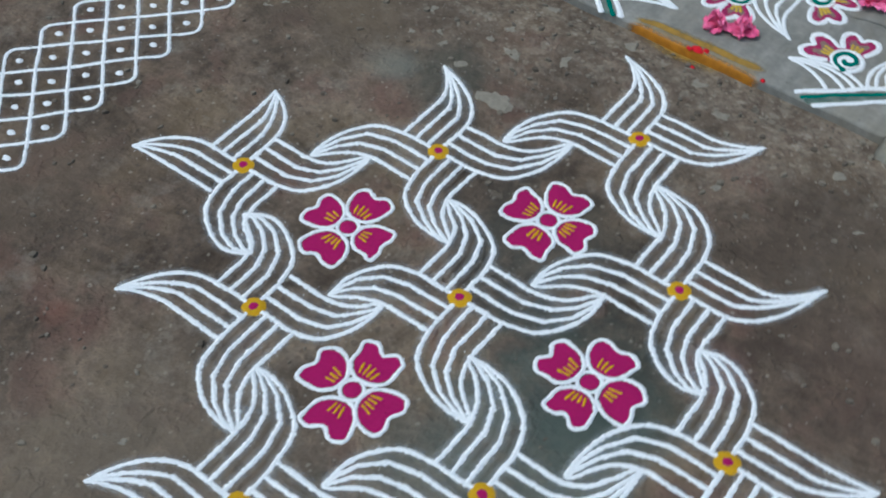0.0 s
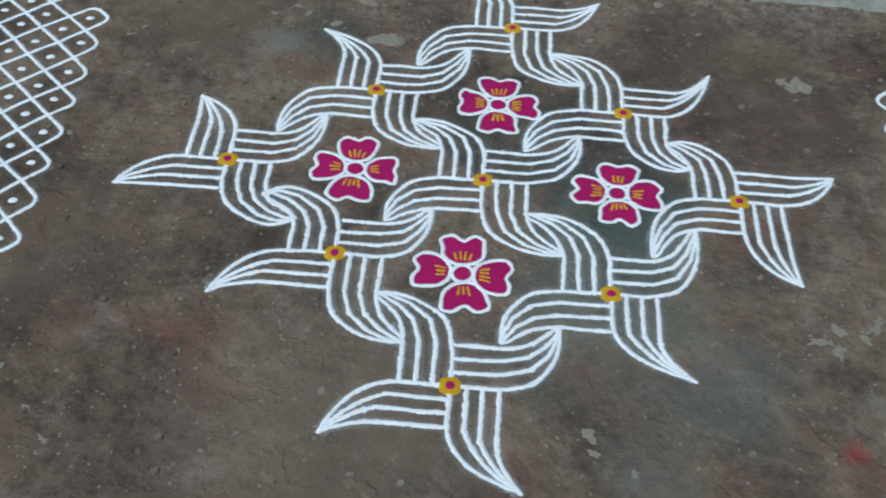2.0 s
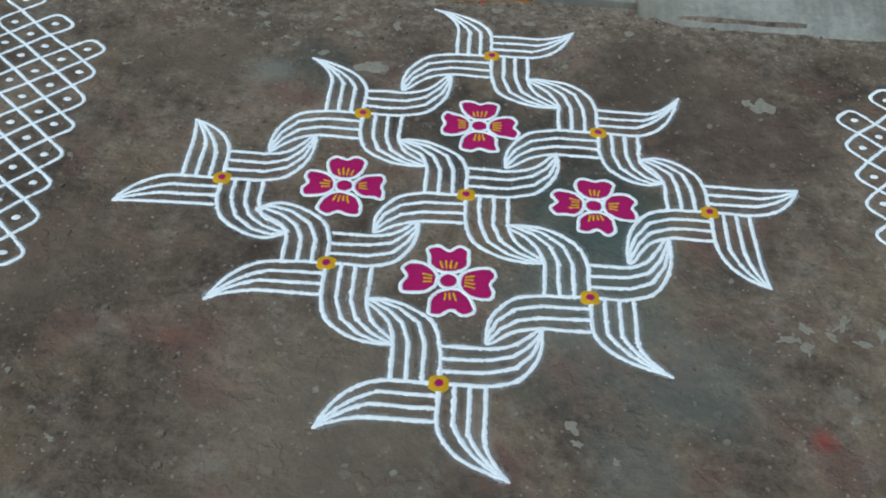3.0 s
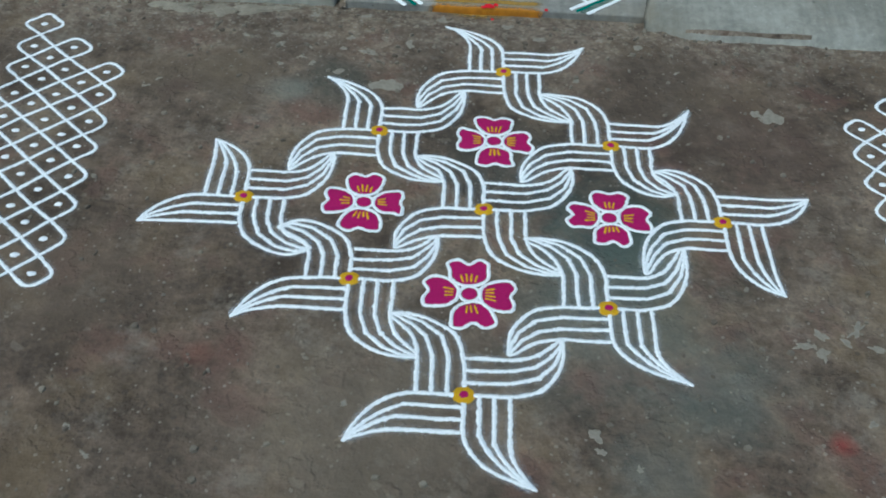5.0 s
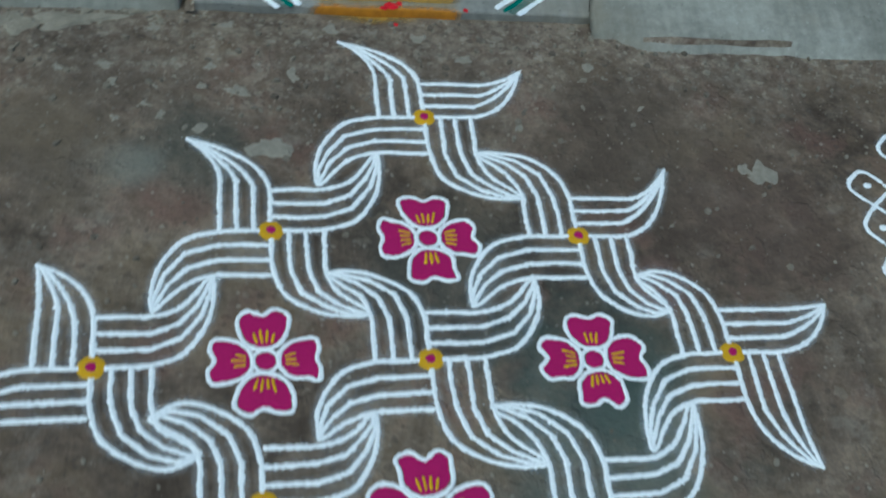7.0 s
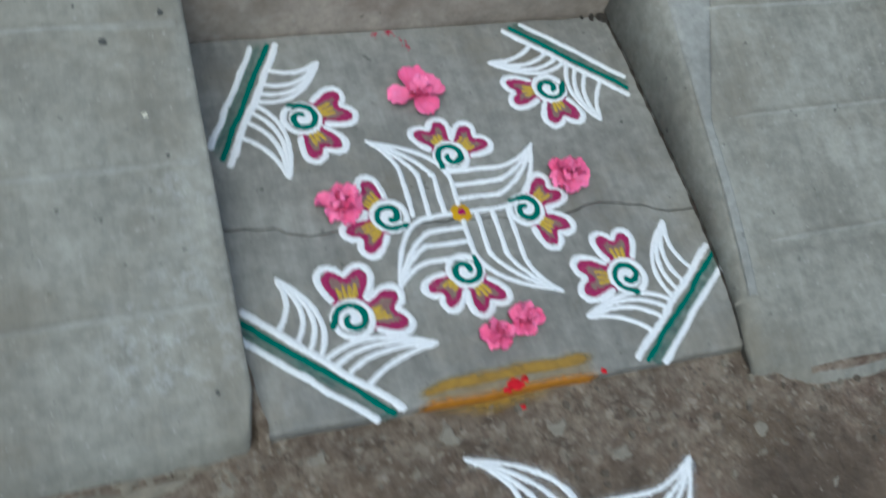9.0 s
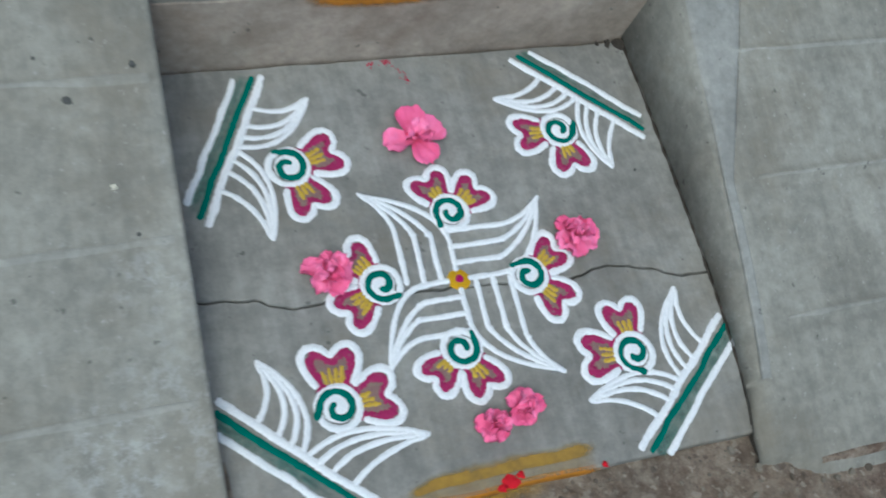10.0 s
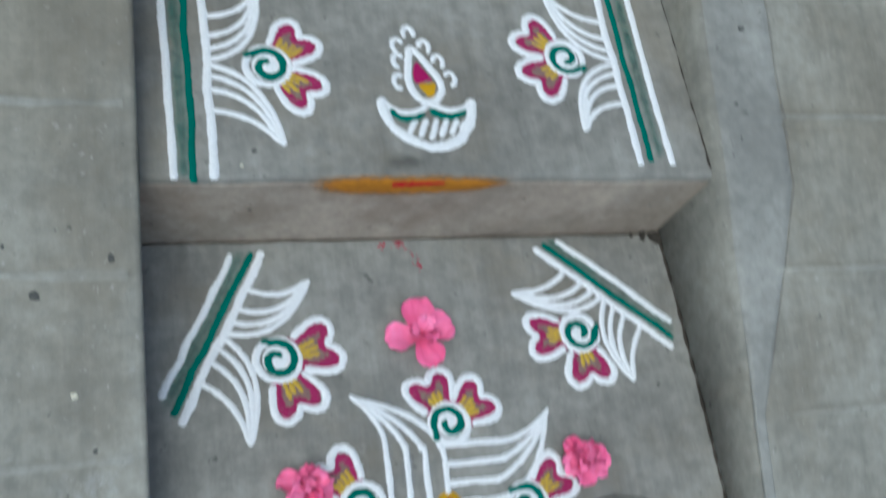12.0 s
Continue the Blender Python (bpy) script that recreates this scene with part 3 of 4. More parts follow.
def steps():
    wob = lambda x: FRONT_Y + 0.002 * noise.noise(Vector((x * 14, 0, 0)))
    landing = thing("landing", (0.02, FRONT_Y, 0), "grey cracked stone landing slab flush with the earth", "landing", kind="structure")
    part("slab_piece", slab(wob, lambda x: crack_y(x) - 0.0011, -0.2925, 0.375, LANDING_Z, 0.06), SLAB, landing, smooth=False)
    part("slab_piece", slab(lambda x: crack_y(x) + 0.0011, lambda x: RISER_Y - 0.004 - 0.0015 * noise.noise(Vector((x * 20, 6, 0))), -0.2925, 0.385, LANDING_Z, 0.06, round_=0.002), SLAB, landing, smooth=False)
    s = Shape()
    s.add([(-0.30, 0.62, -0.03), (0.36, 0.62, -0.03), (0.36, 1.2, -0.03), (-0.30, 1.2, -0.03)], [(0, 1, 2, 3)])
    part("joint_filling", s, JOINT, landing, "dark dirt in the joints")
    step = thing("step", (0.02, RISER_Y, 0), "grey stone step with a stained plaster riser", "step", kind="structure")
    part("tread", slab(lambda x: nose(x) + 0.0012, lambda x: 1.74, -0.2945, 0.42, STEP_Z, 0.012, round_=0.006), SLAB, step, smooth=False)
    part("riser", slab(nose, lambda x: RISER_Y + 0.014, -0.2945, 0.40, STEP_Z - 0.0095, 0.19, round_=0.003), RISER, step, "brown-stained plaster riser with a worn nose", smooth=False)
    s = Shape()
    for i in range(26):
        u = i / 25
        x, z = 0.358 + 0.010 * u ** 1.3 + 0.002 * noise.noise(Vector((i * 0.7, 0, 3))), 0.004 + 0.140 * u
        w = 0.0045 * (1.5 - u) * (1 + 0.5 * noise.noise(Vector((i * 0.6, 2, 0))))
        s.v += [(x - w, nose(x) - 0.0012, z - w * 0.4), (x + 0.002, nose(x) - 0.005 + 0.003 * u, z), (x + w + 0.004, nose(x) - 0.0012, z + w * 0.4)]
    s.f = [(i * 3 + k + 1, (i + 1) * 3 + k + 1, (i + 1) * 3 + k, i * 3 + k) for i in range(25) for k in range(2)]
    part("joint_filling", s, JOINT, step, "dark dirt in the corner joint")
    upper = thing("step", (0.02, 1.74, 0), "plain grey stone step below the house wall", "step", kind="structure")
    part("tread", slab(lambda x: 1.74, lambda x: 2.45, -0.2945, 0.352, STEP_Z + 0.15, 0.36), SLAB, upper, smooth=False)
    s = Shape()
    for x0, x1, y0, y1, z0, z1 in ((-4, 4, 2.45, 2.65, -0.1, 2.6),):
        s.add([(x, y, z) for z in (z0, z1) for y in (y0, y1) for x in (x0, x1)], [(0, 1, 5, 4), (1, 3, 7, 5), (3, 2, 6, 7), (2, 0, 4, 6), (4, 5, 7, 6), (0, 2, 3, 1)])
    tagged(part("wall_north", s, PLASTER, smooth=False), "plain pale plastered house wall behind the steps", "wall", kind="structure")


steps()

# ---- the large chain rangoli on the earth ----
LINE = 0.0075
NODES = {(0, 2): (-0.392, 0.001), (1, 2): (-0.185, 0.194), (2, 2): (0.035, 0.392), (0, 1): (-0.203, -0.173), (1, 1): (0.0, 0.0),
         (2, 1): (0.222, 0.182), (0, 0): (-0.025, -0.385), (1, 0): (0.189, -0.207), (2, 0): (0.391, -0.002)}
FREE_TIPS = {(0, 2, 180): (0.157, 0.066), (0, 1, 180): (0.164, 0.087), (0, 0, 180): (0.158, 0.084), (0, 0, 270): (0.148, 0.094), (1, 0, 270): (0.138, 0.106), (2, 0, 270): (0.161, 0.069),
             (2, 0, 0): (0.154, 0.068), (2, 1, 0): (0.151, 0.116), (2, 2, 0): (0.154, 0.091), (2, 2, 90): (0.147, 0.111), (1, 2, 90): (0.152, 0.105), (0, 2, 90): (0.142, 0.068)}
LINK = {180: (0.063, 0.074), 270: (0.064, 0.066), 0: (0.072, 0.068), 90: (0.065, 0.065)}
ARMS = ((180, (-1, 0)), (270, (0, -1)), (0, (1, 0)), (90, (0, 1)))


def horn_lines(f, length, tip, width, hooked):
    """Four lines from a base of that width that meet in a point at (length, tip)."""
    out = []
    rise = tip - width
    bulge = max(1.0, 0.127 / length)
    near = [(0, 0), (0.25, 0), (0.46, 0.01), (0.74 * bulge ** 0.7, 0.12), (0.93 * bulge, 0.42), (1.0 * bulge, 0.72), (1.0, 1.0)]
    far = [(0, 0), (0.25, 0), (0.48, 0.0), (0.70, 0.20), (0.84, 0.56), (0.93, 0.86), (1.0, 1.0)]
    for i in range(4):
        k = i / 3
        s = width * k
        if hooked:
            pts = []
            for (a, b), (c, d) in zip(near, far):
                x, y = a + (c - a) * k, b * tip * (1 - k) + (width + d * rise) * k
                pts.append((x * length + 0.001 * random.uniform(-1, 1), y + 0.001 * random.uniform(-1, 1)))
            # the middle lines are drawn in short straight pulls, the outer ones in one sweep
            out.append(f.line(pts) if i in (1, 2) else smooth_line(f.line(pts), 6))
            continue
        start, reach = (0.38 + 0.16 * k) * length, (0.80 - 0.03 * k) * length
        end_n, end_s = length - 0.0015 * (1.5 - i), tip - 0.002 * (1.5 - i)
        pts = [(0.002 * random.uniform(-1, 1), s), (start * 0.5, s + 0.0008 * random.uniform(-1, 1))]
        if i in (1, 2):
            start *= random.uniform(1.0, 1.18)
            reach, s_mid = 0.55 * reach + 0.45 * (start + end_n) * 0.5, 0.55 * s + 0.45 * (s + end_s) * 0.5
        else:
            s_mid = s
        pts += [tuple(q) for q in quad((start, s + 0.001 * random.uniform(-1, 1)), (reach, s_mid), (end_n, end_s))]
        out.append(f.line(pts))
    return out


def dot(parent, x, y, r, ground_z):
    s = Shape()
    heap(s, ring((x, y), r, r * 0.96, 22, 0.05), ground_z, 0.0022, 3)
    d = part("centre_dot", s, OCHRE, parent, "yellow powder dot with a magenta middle")
    s = Shape()
    heap(s, ring((x, y), r * 0.47, n=12), lambda a, b: ground_z(a, b) + 0.002, 0.001, 2)
    part("dot_middle", s, MAGENTA, d)


def heart(f, r, half, back=0.25):
    """The outline of a notched petal that points ahead."""
    h = half
    pts = [(back * r, -0.34 * h), (0.44 * r, -0.84 * h), (0.70 * r, -0.96 * h), (0.90 * r, -0.95 * h), (0.99 * r, -0.50 * h), (0.87 * r, 0.0),
           (0.99 * r, 0.50 * h), (0.90 * r, 0.95 * h), (0.70 * r, 0.96 * h), (0.44 * r, 0.84 * h), (back * r, 0.34 * h)]
    pts = [(a * random.uniform(0.96, 1.04), b * random.uniform(0.90, 1.08)) for a, b in pts]
    return smooth_line(f.line(pts), 4, closed=True)


def four_petal_flower(parent, x, y, r, turn, ground_z):
    white = Shape()
    petals = []
    for q in range(4):
        f = Local(x, y, turn + 90 * q + random.uniform(-5, 5), random.uniform(0.95, 1.05))
        outline = heart(f, r, r * random.uniform(0.44, 0.48))
        trail(white, outline, LINE * 0.82, lambda a, b: ground_z(a, b) + 0.0003, closed=True, ragged=0.20)
        petals.append((f, outline))
    trail(white, ring((x, y), r * 0.22, n=16), LINE * 0.8, ground_z, closed=True)
    flower = part("flower_motif", white, WHITE, parent, "four-petalled flower outlined in white powder")
    s = Shape()
    heap(s, ring((x, y), r * 0.19, n=14), ground_z, 0.0014, 2)
    part("flower_centre", s, MAGENTA, flower)
    for f, outline in petals:
        s = Shape()
        heap(s, outline, ground_z, 0.0008, 3)
        part("petal", s, MAGENTA, flower)
        n = random.choice((3, 4))
        for i in range(n):
            s = Shape()
            off = (i - (n - 1) / 2) * 0.0072
            trail(s, f.line([(r * 0.34, off * 0.75), (r * random.uniform(0.52, 0.6), off * 1.15)]), 0.0043, lambda a, b: ground_z(a, b) + 0.0007, 0.0011, ragged=0.3)
            part("stroke", s, OCHRE, flower, "short yellow powder stroke")


def elbow(line):
    """The place where a line bends most."""
    p = resample(line, 0.009)
    turns = [((p[i] - p[i - 1]).angle(p[i + 1] - p[i]), i) for i in range(2, len(p) - 3) if (p[i + 1] - p[i]).length > 1e-6]
    return p[max(turns)[1]] if turns else None


def horn(parent, lines, width, ground_z):
    first = None
    for k, l in enumerate(lines):
        s = Shape()
        trail(s, l, width, ground_z, tail=True, ragged=0.26 if ground_z is hill else 0.14)
        # a little more powder drops where the next pull begins
        at = elbow(l) if k in (1, 2) or random.random() < 0.4 else None
        if at is not None:
            heap(s, ring(at, width * random.uniform(0.54, 0.70), width * random.uniform(0.46, 0.6), 12, 0.5), lambda a, b: ground_z(a, b) + 0.0002, 0.0018, 2)
        made = part("line" if first else "horn", s, WHITE, first or parent)
        first = first or made


def chain_rangoli():
    rangoli = thing("rangoli", (0, 0, 0), "white powder chain rangoli with magenta flowers on the earth", "rangoli")
    every = []
    for (i, j), (x, y) in NODES.items():
        for angle, (di, dj) in ARMS:
            f = Local(x, y, angle)
            mate = NODES.get((i + di, j + dj))
            if mate:
                t = Vector(mate) - Vector((x, y))
                short, aside = LINK[angle]
                length, tip = t.dot(f.n) - short, t.dot(f.s) - aside
                lines = horn_lines(f, length, tip, 0.067, True)
            else:
                lines = horn_lines(f, *FREE_TIPS[(i, j, angle)], 0.064, False)
            every += lines
            horn(rangoli, lines, LINE, hill)
        dot(rangoli, x, y, 0.0172, hill)
    for x, y, turn in ((-0.196, 0.005, 2), (0.017, 0.181, -3), (0.205, -0.007, -2), (-0.02, -0.191, 1)):
        four_petal_flower(rangoli, x, y, 0.0695, turn, hill)
    s = Shape()
    scatter_dust(s, every, hill, 0.004, 1500)
    part("stray_powder", s, WHITE, rangoli)["kind"] = "stuff"
    haze("powder_haze", every, 0.013, hill, HAZE, rangoli)


chain_rangoli()


# ---- the two dotted knot kolams beside it ----
def knot_kolam(x0, y0, way, label, lean=0.0):
    """A net of looping lines round dots in five staggered columns; way: +1 grows to the right."""
    dx, dy = 0.0378, 0.0372
    cells = {(i, j) for i in range(5) for j in range(-17, 20) if (i + j) % 2 == 0}
    cells = {(i, j) for i, j in cells if -14 - (2 if i == 2 else 0) <= j <= (i // 2) * 2 + (0 if i % 2 == 0 else -1)}
    at = lambda i, j: Vector((x0 + way * dx * i + lean * dy * (j + 7) + 0.004 * noise.noise(Vector((i * 0.7, j * 0.4, x0))), y0 + dy * j + 0.006 * noise.noise(Vector((j * 0.35, i * 0.5, x0 + 9)))))
    kolam = thing("kolam", (x0 + way * 0.07, y0 - 0.26, 0), label, "kolam", "dotted kolams beside the rangoli")
    owners = {}
    for i, j in cells:
        for c in ((i + 1, j), (i, j + 1), (i - 1, j), (i, j - 1)):
            owners.setdefault(c, []).append((i, j))
    drawn = set()
    every = []
    for i, j in sorted(cells):
        corners = ((i + 1, j), (i, j + 1), (i - 1, j), (i, j - 1))
        centre = at(i, j)
        s = Shape()
        for k in range(4):
            a, b, c = corners[k - 1], corners[k], corners[(k + 1) % 4]
            if len(owners[b]) == 1:
                p, q, r = at(*a), at(*b), at(*c)
                out, half = q - centre, (p - r) * 0.5
                tight = 0.78 if sum(len(owners[c]) == 1 for c in corners) < 3 else 1.0
                line = smooth_line([centre + out * (u if u < 0.5 else 0.25 + (u - 0.25) * tight) + half * v for u, v in ((0.25, 0.75), (0.60, 0.47), (0.86, 0.23), (0.94, 0.0), (0.86, -0.23), (0.60, -0.47), (0.25, -0.75))], 4)
                every.append(line)
                trail(s, line, LINE * 0.90, hill, ragged=0.18)
        for k in range(4):
            a, b = corners[k], corners[(k + 1) % 4]
            key = frozenset((a, b))
            if key in drawn:
                continue
            drawn.add(key)
            ta, tb = (0.75 if len(owners[a]) == 1 else 0.0), (0.25 if len(owners[b]) == 1 else 1.0)
            p, q = at(*a), at(*b)
            if ta >= tb:
                continue
            line = [p.lerp(q, ta), p.lerp(q, tb)]
            every.append(line)
            trail(s, line, LINE * 0.90, hill, ragged=0.18)
        part("loop", s, WHITE, kolam)
        s = Shape()
        heap(s, ring(centre + Vector((random.uniform(-0.003, 0.003), random.uniform(-0.003, 0.003))), 0.0078, 0.0060, 10, 0.25), hill, 0.002, 2)
        part("pulli_dot", s, WHITE, kolam)
    haze("powder_haze", [[Vector(q) for q in l] for l in every], 0.011, hill, HAZE, kolam)


knot_kolam(-0.688, 0.325, -1, "white powder kolam of looping lines round dots", -0.045)
knot_kolam(0.686, 0.270, 1, "white powder kolam of pointed loops round dots")


# ---- the drawings on the landing and the step ----
def spiral(f, n, s, outer, inner, start, sweep, tail_to=None):
    """A line that winds inwards, clockwise; angles in degrees from ahead to the left."""
    pts = []
    for i in range(41):
        t = i / 40
        a, r = radians(start - sweep * t), outer + (inner - outer) * t ** 1.2
        pts.append(f(n + r * math.cos(a), s + r * math.sin(a)))
    return ([f(*tail_to)] if tail_to else []) + pts


def fan_petal(g, r, half):
    """A broad notched petal that stands on a round."""
    h = half
    pts = [(0.34 * r, -0.60 * h), (0.64 * r, -0.95 * h), (0.86 * r, -h), (0.99 * r, -0.72 * h), (0.95 * r, -0.3 * h), (0.83 * r, 0.0),
           (0.95 * r, 0.3 * h), (0.99 * r, 0.72 * h), (0.86 * r, h), (0.64 * r, 0.95 * h), (0.34 * r, 0.60 * h)]
    return g.line(pts)


def two_petal_lotus(parent, f, n, s, r, half_angle, ground_z):
    """Two notched petals over a round with a green spiral."""
    white, teal = Shape(), Shape()
    middles, fills, strokes = [], [], []
    base_angle = math.degrees(math.atan2(f.n.y, f.n.x))
    o = f(n, s)
    for sign in (-1, 1):
        g = Local(o.x, o.y, base_angle + sign * half_angle + random.uniform(-4, 4), f.k * random.uniform(0.95, 1.05))
        half = r * random.uniform(0.40, 0.46)
        trail(white, smooth_line(fan_petal(g, r, half), 5), 0.0098, lambda a, b: ground_z(a, b) + 0.0003)
        h = Shape()
        heap(h, smooth_line(fan_petal(g, r * 0.86, half * 0.74), 4), ground_z, 0.0006, 3)
        middles.append(h)
        h = Shape()
        trail(h, smooth_line(fan_petal(g, r * 0.875, half * 0.70), 5), 0.0132, lambda a, b: ground_z(a, b) + 0.0002, 0.0009, ragged=0.40)
        fills.append(h)
        count = random.choice((3, 3, 4))
        for i in range(count):
            h = Shape()
            off = (i - (count - 1) / 2) * 0.0066
            trail(h, g.line([(r * 0.38, off * 0.8), (r * random.uniform(0.56, 0.70), off * 1.2)]), 0.0062, lambda a, b: ground_z(a, b) + 0.0006, 0.0010, ragged=0.4, tail=True)
            strokes.append(h)
    trail(white, ring(o, 0.0238 * f.k, n=24, wob=0.03), 0.0085, lambda a, b: ground_z(a, b) + 0.0005, closed=True)
    heap(white, ring(o, 0.0205 * f.k, n=24, wob=0.02), ground_z, 0.0010, 2)
    trail(teal, spiral(f, n, s, 0.0212, 0.0042, 125, 425, (n - 0.025, s + 0.012)), 0.0084, lambda a, b: ground_z(a, b) + 0.0012, 0.0014)
    m = part("lotus_motif", white, WHITE, parent, "two-petalled lotus outlined in white powder")
    for h in middles:
        part("petal_middle", h, MAUVE, m, "greyish mixed powder inside the petal")
    for h in fills:
        part("petal", h, PURPLE, m, "dull magenta petal rim")
    for h in strokes:
        part("stroke", h, YELLOW_THIN, m, "short yellow powder stroke")
    part("spiral", teal, TEAL, m, "green powder spiral")


def bordered_motif(name, x, y, degrees, scale, ground_z, label, bloom=0.064, stripe=(0.110, 0.104, 0.092), gaps=(0.012, 0.030), shift=0.0, group="corner drawings on the landing", tips=((0.060, 0.100), (0.074, 0.102)), seat=-0.003):
    f = Local(x, y, degrees, scale)
    m = thing(name, (x, y, ground_z(x, y)), label, "rangoli", group)
    for half, n, material, w in ((stripe[0], 0.0, WHITE, 0.0105), (stripe[1], -gaps[0], TEAL, 0.0085), (stripe[2], -gaps[1], WHITE, 0.0095)):
        s = Shape()
        pts = [(n + 0.0015 * random.uniform(-1, 1), shift + half * k / 4) for k in range(-4, 5)]
        trail(s, smooth_line(f.line(pts), 5), w, ground_z, 0.0014)
        part("stripe", s, material, m, "green powder stripe" if material is TEAL else "")
    middle = -(gaps[0] + gaps[1]) * 0.5
    haze("powder_haze", [f.line([(middle, shift - stripe[1] * 0.97), (middle + 0.001, shift), (middle, shift + stripe[1] * 0.97)])], 0.012, ground_z, GREEN_HAZE, m)
    for sign, tn, ts in ((1, tips[0][0], tips[0][1]), (-1, tips[1][0], -tips[1][1])):
        s = Shape()
        for k, start in enumerate((0.003, 0.017, 0.034, 0.060)):
            ahead, aside = 0.064 - 0.006 * k, start + 0.012 - 0.003 * k
            trail(s, quad(f(0.001, sign * start), f(ahead, sign * aside), f(tn - 0.001 * k, ts - sign * 0.001 * k), 16), 0.0076, ground_z)
        part("leaf", s, WHITE, m)
    two_petal_lotus(m, f, 0.065, seat, bloom, 43, ground_z)
    return m


def landing_drawings():
    z = on_landing
    usual = (0.074, 0.102)
    for x, y, d, k, r, tips in ((-0.208, 1.060, -27.5, 1.0, 0.068, ((0.060, 0.100), usual)), (-0.208, 0.685, 45.8, 1.0, 0.072, ((0.060, 0.100), (0.095, 0.103))),
                                (0.253, 1.085, 228.5, 0.95, 0.068, ((0.074, 0.088), usual)), (0.256, 0.686, 130, 1.0, 0.068, ((0.078, 0.100), (0.066, 0.102)))):
        bordered_motif("corner_rangoli", x, y, d, k, z, "white, green and magenta powder lotus motif across a landing corner", r, tips=tips, seat=0.010 if d == 130 else -0.003)
    cx, cy = 0.016, 0.855
    pin = thing("rangoli", (cx, cy, LANDING_Z), "white powder pinwheel with four magenta lotuses on the landing", "rangoli")
    every = []
    for angle, length, tip in ((88, 0.122, 0.096), (0, 0.132, 0.092), (268, 0.128, 0.098), (180, 0.110, 0.096)):
        f = Local(cx, cy, angle)
        lines = horn_lines(f, length, tip, 0.064, False)
        every += lines
        horn(pin, lines, 0.0078, z)
    haze("powder_haze", every, 0.009, z, HAZE, pin)
    dot(pin, cx, cy, 0.0148, z)
    for x, y, d, k in ((0.030, 0.943, 75, 0.92), (0.105, 0.847, -10, 0.92), (-0.005, 0.771, 256, 0.92), (-0.078, 0.863, 168, 0.94)):
        f = Local(x, y, d, k)
        two_petal_lotus(pin, f, 0, 0, 0.068, 41, z)


landing_drawings()


def diya_drawing(x, y):
    z = on_step
    f = Local(x, y, 0)
    f.n, f.s = Vector((1, 0)), Vector((0, 1))
    m = thing("diya_drawing", (x, y, STEP_Z), "white powder drawing of a lit oil lamp on the step", "rangoli")
    s = Shape()
    bowl = smooth_line(f.line([(-0.052, 0.010), (-0.051, -0.012), (-0.036, -0.036), (-0.004, -0.052), (0.028, -0.044), (0.047, -0.018), (0.053, 0.010)]), 8)
    rim = [smooth_line(f.line(p), 8) for p in ([(-0.051, 0.008), (-0.042, -0.004), (-0.024, -0.009), (-0.008, -0.004), (0.0, 0.004)], [(0.052, 0.008), (0.042, -0.002), (0.026, -0.005), (0.012, -0.001), (0.0, 0.004)])]
    trail(s, bowl, 0.0130, z, 0.0016)
    for l in rim:
        trail(s, l, 0.0085, z)
    for k in range(6):
        a = -0.024 + 0.012 * k
        trail(s, f.line([(a + 0.008, -0.017), (a - 0.003, -0.044 + 0.004 * abs(k - 2))]), 0.0082, z, 0.001)
    part("bowl", s, WHITE, m)
    for p in ([(-0.044, -0.006), (-0.034, -0.016), (-0.018, -0.016), (-0.006, -0.010)], [(0.002, -0.005), (0.014, -0.012), (0.028, -0.013), (0.044, -0.006)]):
        s = Shape()
        trail(s, smooth_line(f.line(p), 6), 0.0085, lambda a, b: STEP_Z + 0.0008, 0.0014, tail=True)
        part("bowl_rim", s, TEAL, m, "green powder rim")
    f.o = f.o + Vector((0.005, 0.001))
    outline = smooth_line(f.line([(-0.002, 0.004), (0.011, 0.012), (0.0150, 0.030), (0.004, 0.052), (-0.013, 0.076), (-0.020, 0.052), (-0.022, 0.030), (-0.016, 0.012)]), 5, closed=True)
    s = Shape()
    trail(s, outline, 0.0100, z, closed=True)
    flame = part("flame", s, WHITE, m)
    for pts, mat, what in (([(-0.014, 0.028), (-0.003, 0.010), (0.006, 0.013), (0.0105, 0.030), (0.002, 0.031)], OCHRE, "yellow"), ([(-0.018, 0.031), (-0.012, 0.026), (0.0, 0.031), (0.008, 0.033), (-0.001, 0.048), (-0.011, 0.062), (-0.017, 0.045)], MAGENTA, "magenta")):
        s = Shape()
        heap(s, smooth_line(f.line(pts), 3, True), z, 0.0008, 2)
        part("flame_filling", s, mat, flame, what + " powder")
    for n, a, t in ((-0.014, 0.100, 95), (-0.031, 0.083, 140), (0.004, 0.082, 60), (-0.033, 0.062, 150), (0.019, 0.062, 60), (-0.036, 0.034, 170), (0.031, 0.039, 30)):
        s = Shape()
        n, a = n * 0.9 - 0.001, a - 0.003
        arc = [f(n + 0.0068 * math.cos(radians(t + d)) * 0.9, a + 0.0088 * math.sin(radians(t + d))) for d in range(-125, 126, 10)]
        trail(s, arc, 0.0068, z, 0.0014)
        part("spark", s, WHITE, m)


def step_drawings():
    bordered_motif("border_rangoli", -0.221, 1.316, 0, 1.0, on_step, "white, green and magenta powder border on the step", 0.064, (0.142, 0.146, 0.142), (0.020, 0.042), 0.0, "borders on the step")
    bordered_motif("border_rangoli", 0.264, 1.334, 180, 0.98, on_step, "white, green and magenta powder border on the step", 0.064, (0.146, 0.142, 0.146), (0.015, 0.043), 0.0, "borders on the step")
    diya_drawing(0.018, 1.266)


step_drawings()


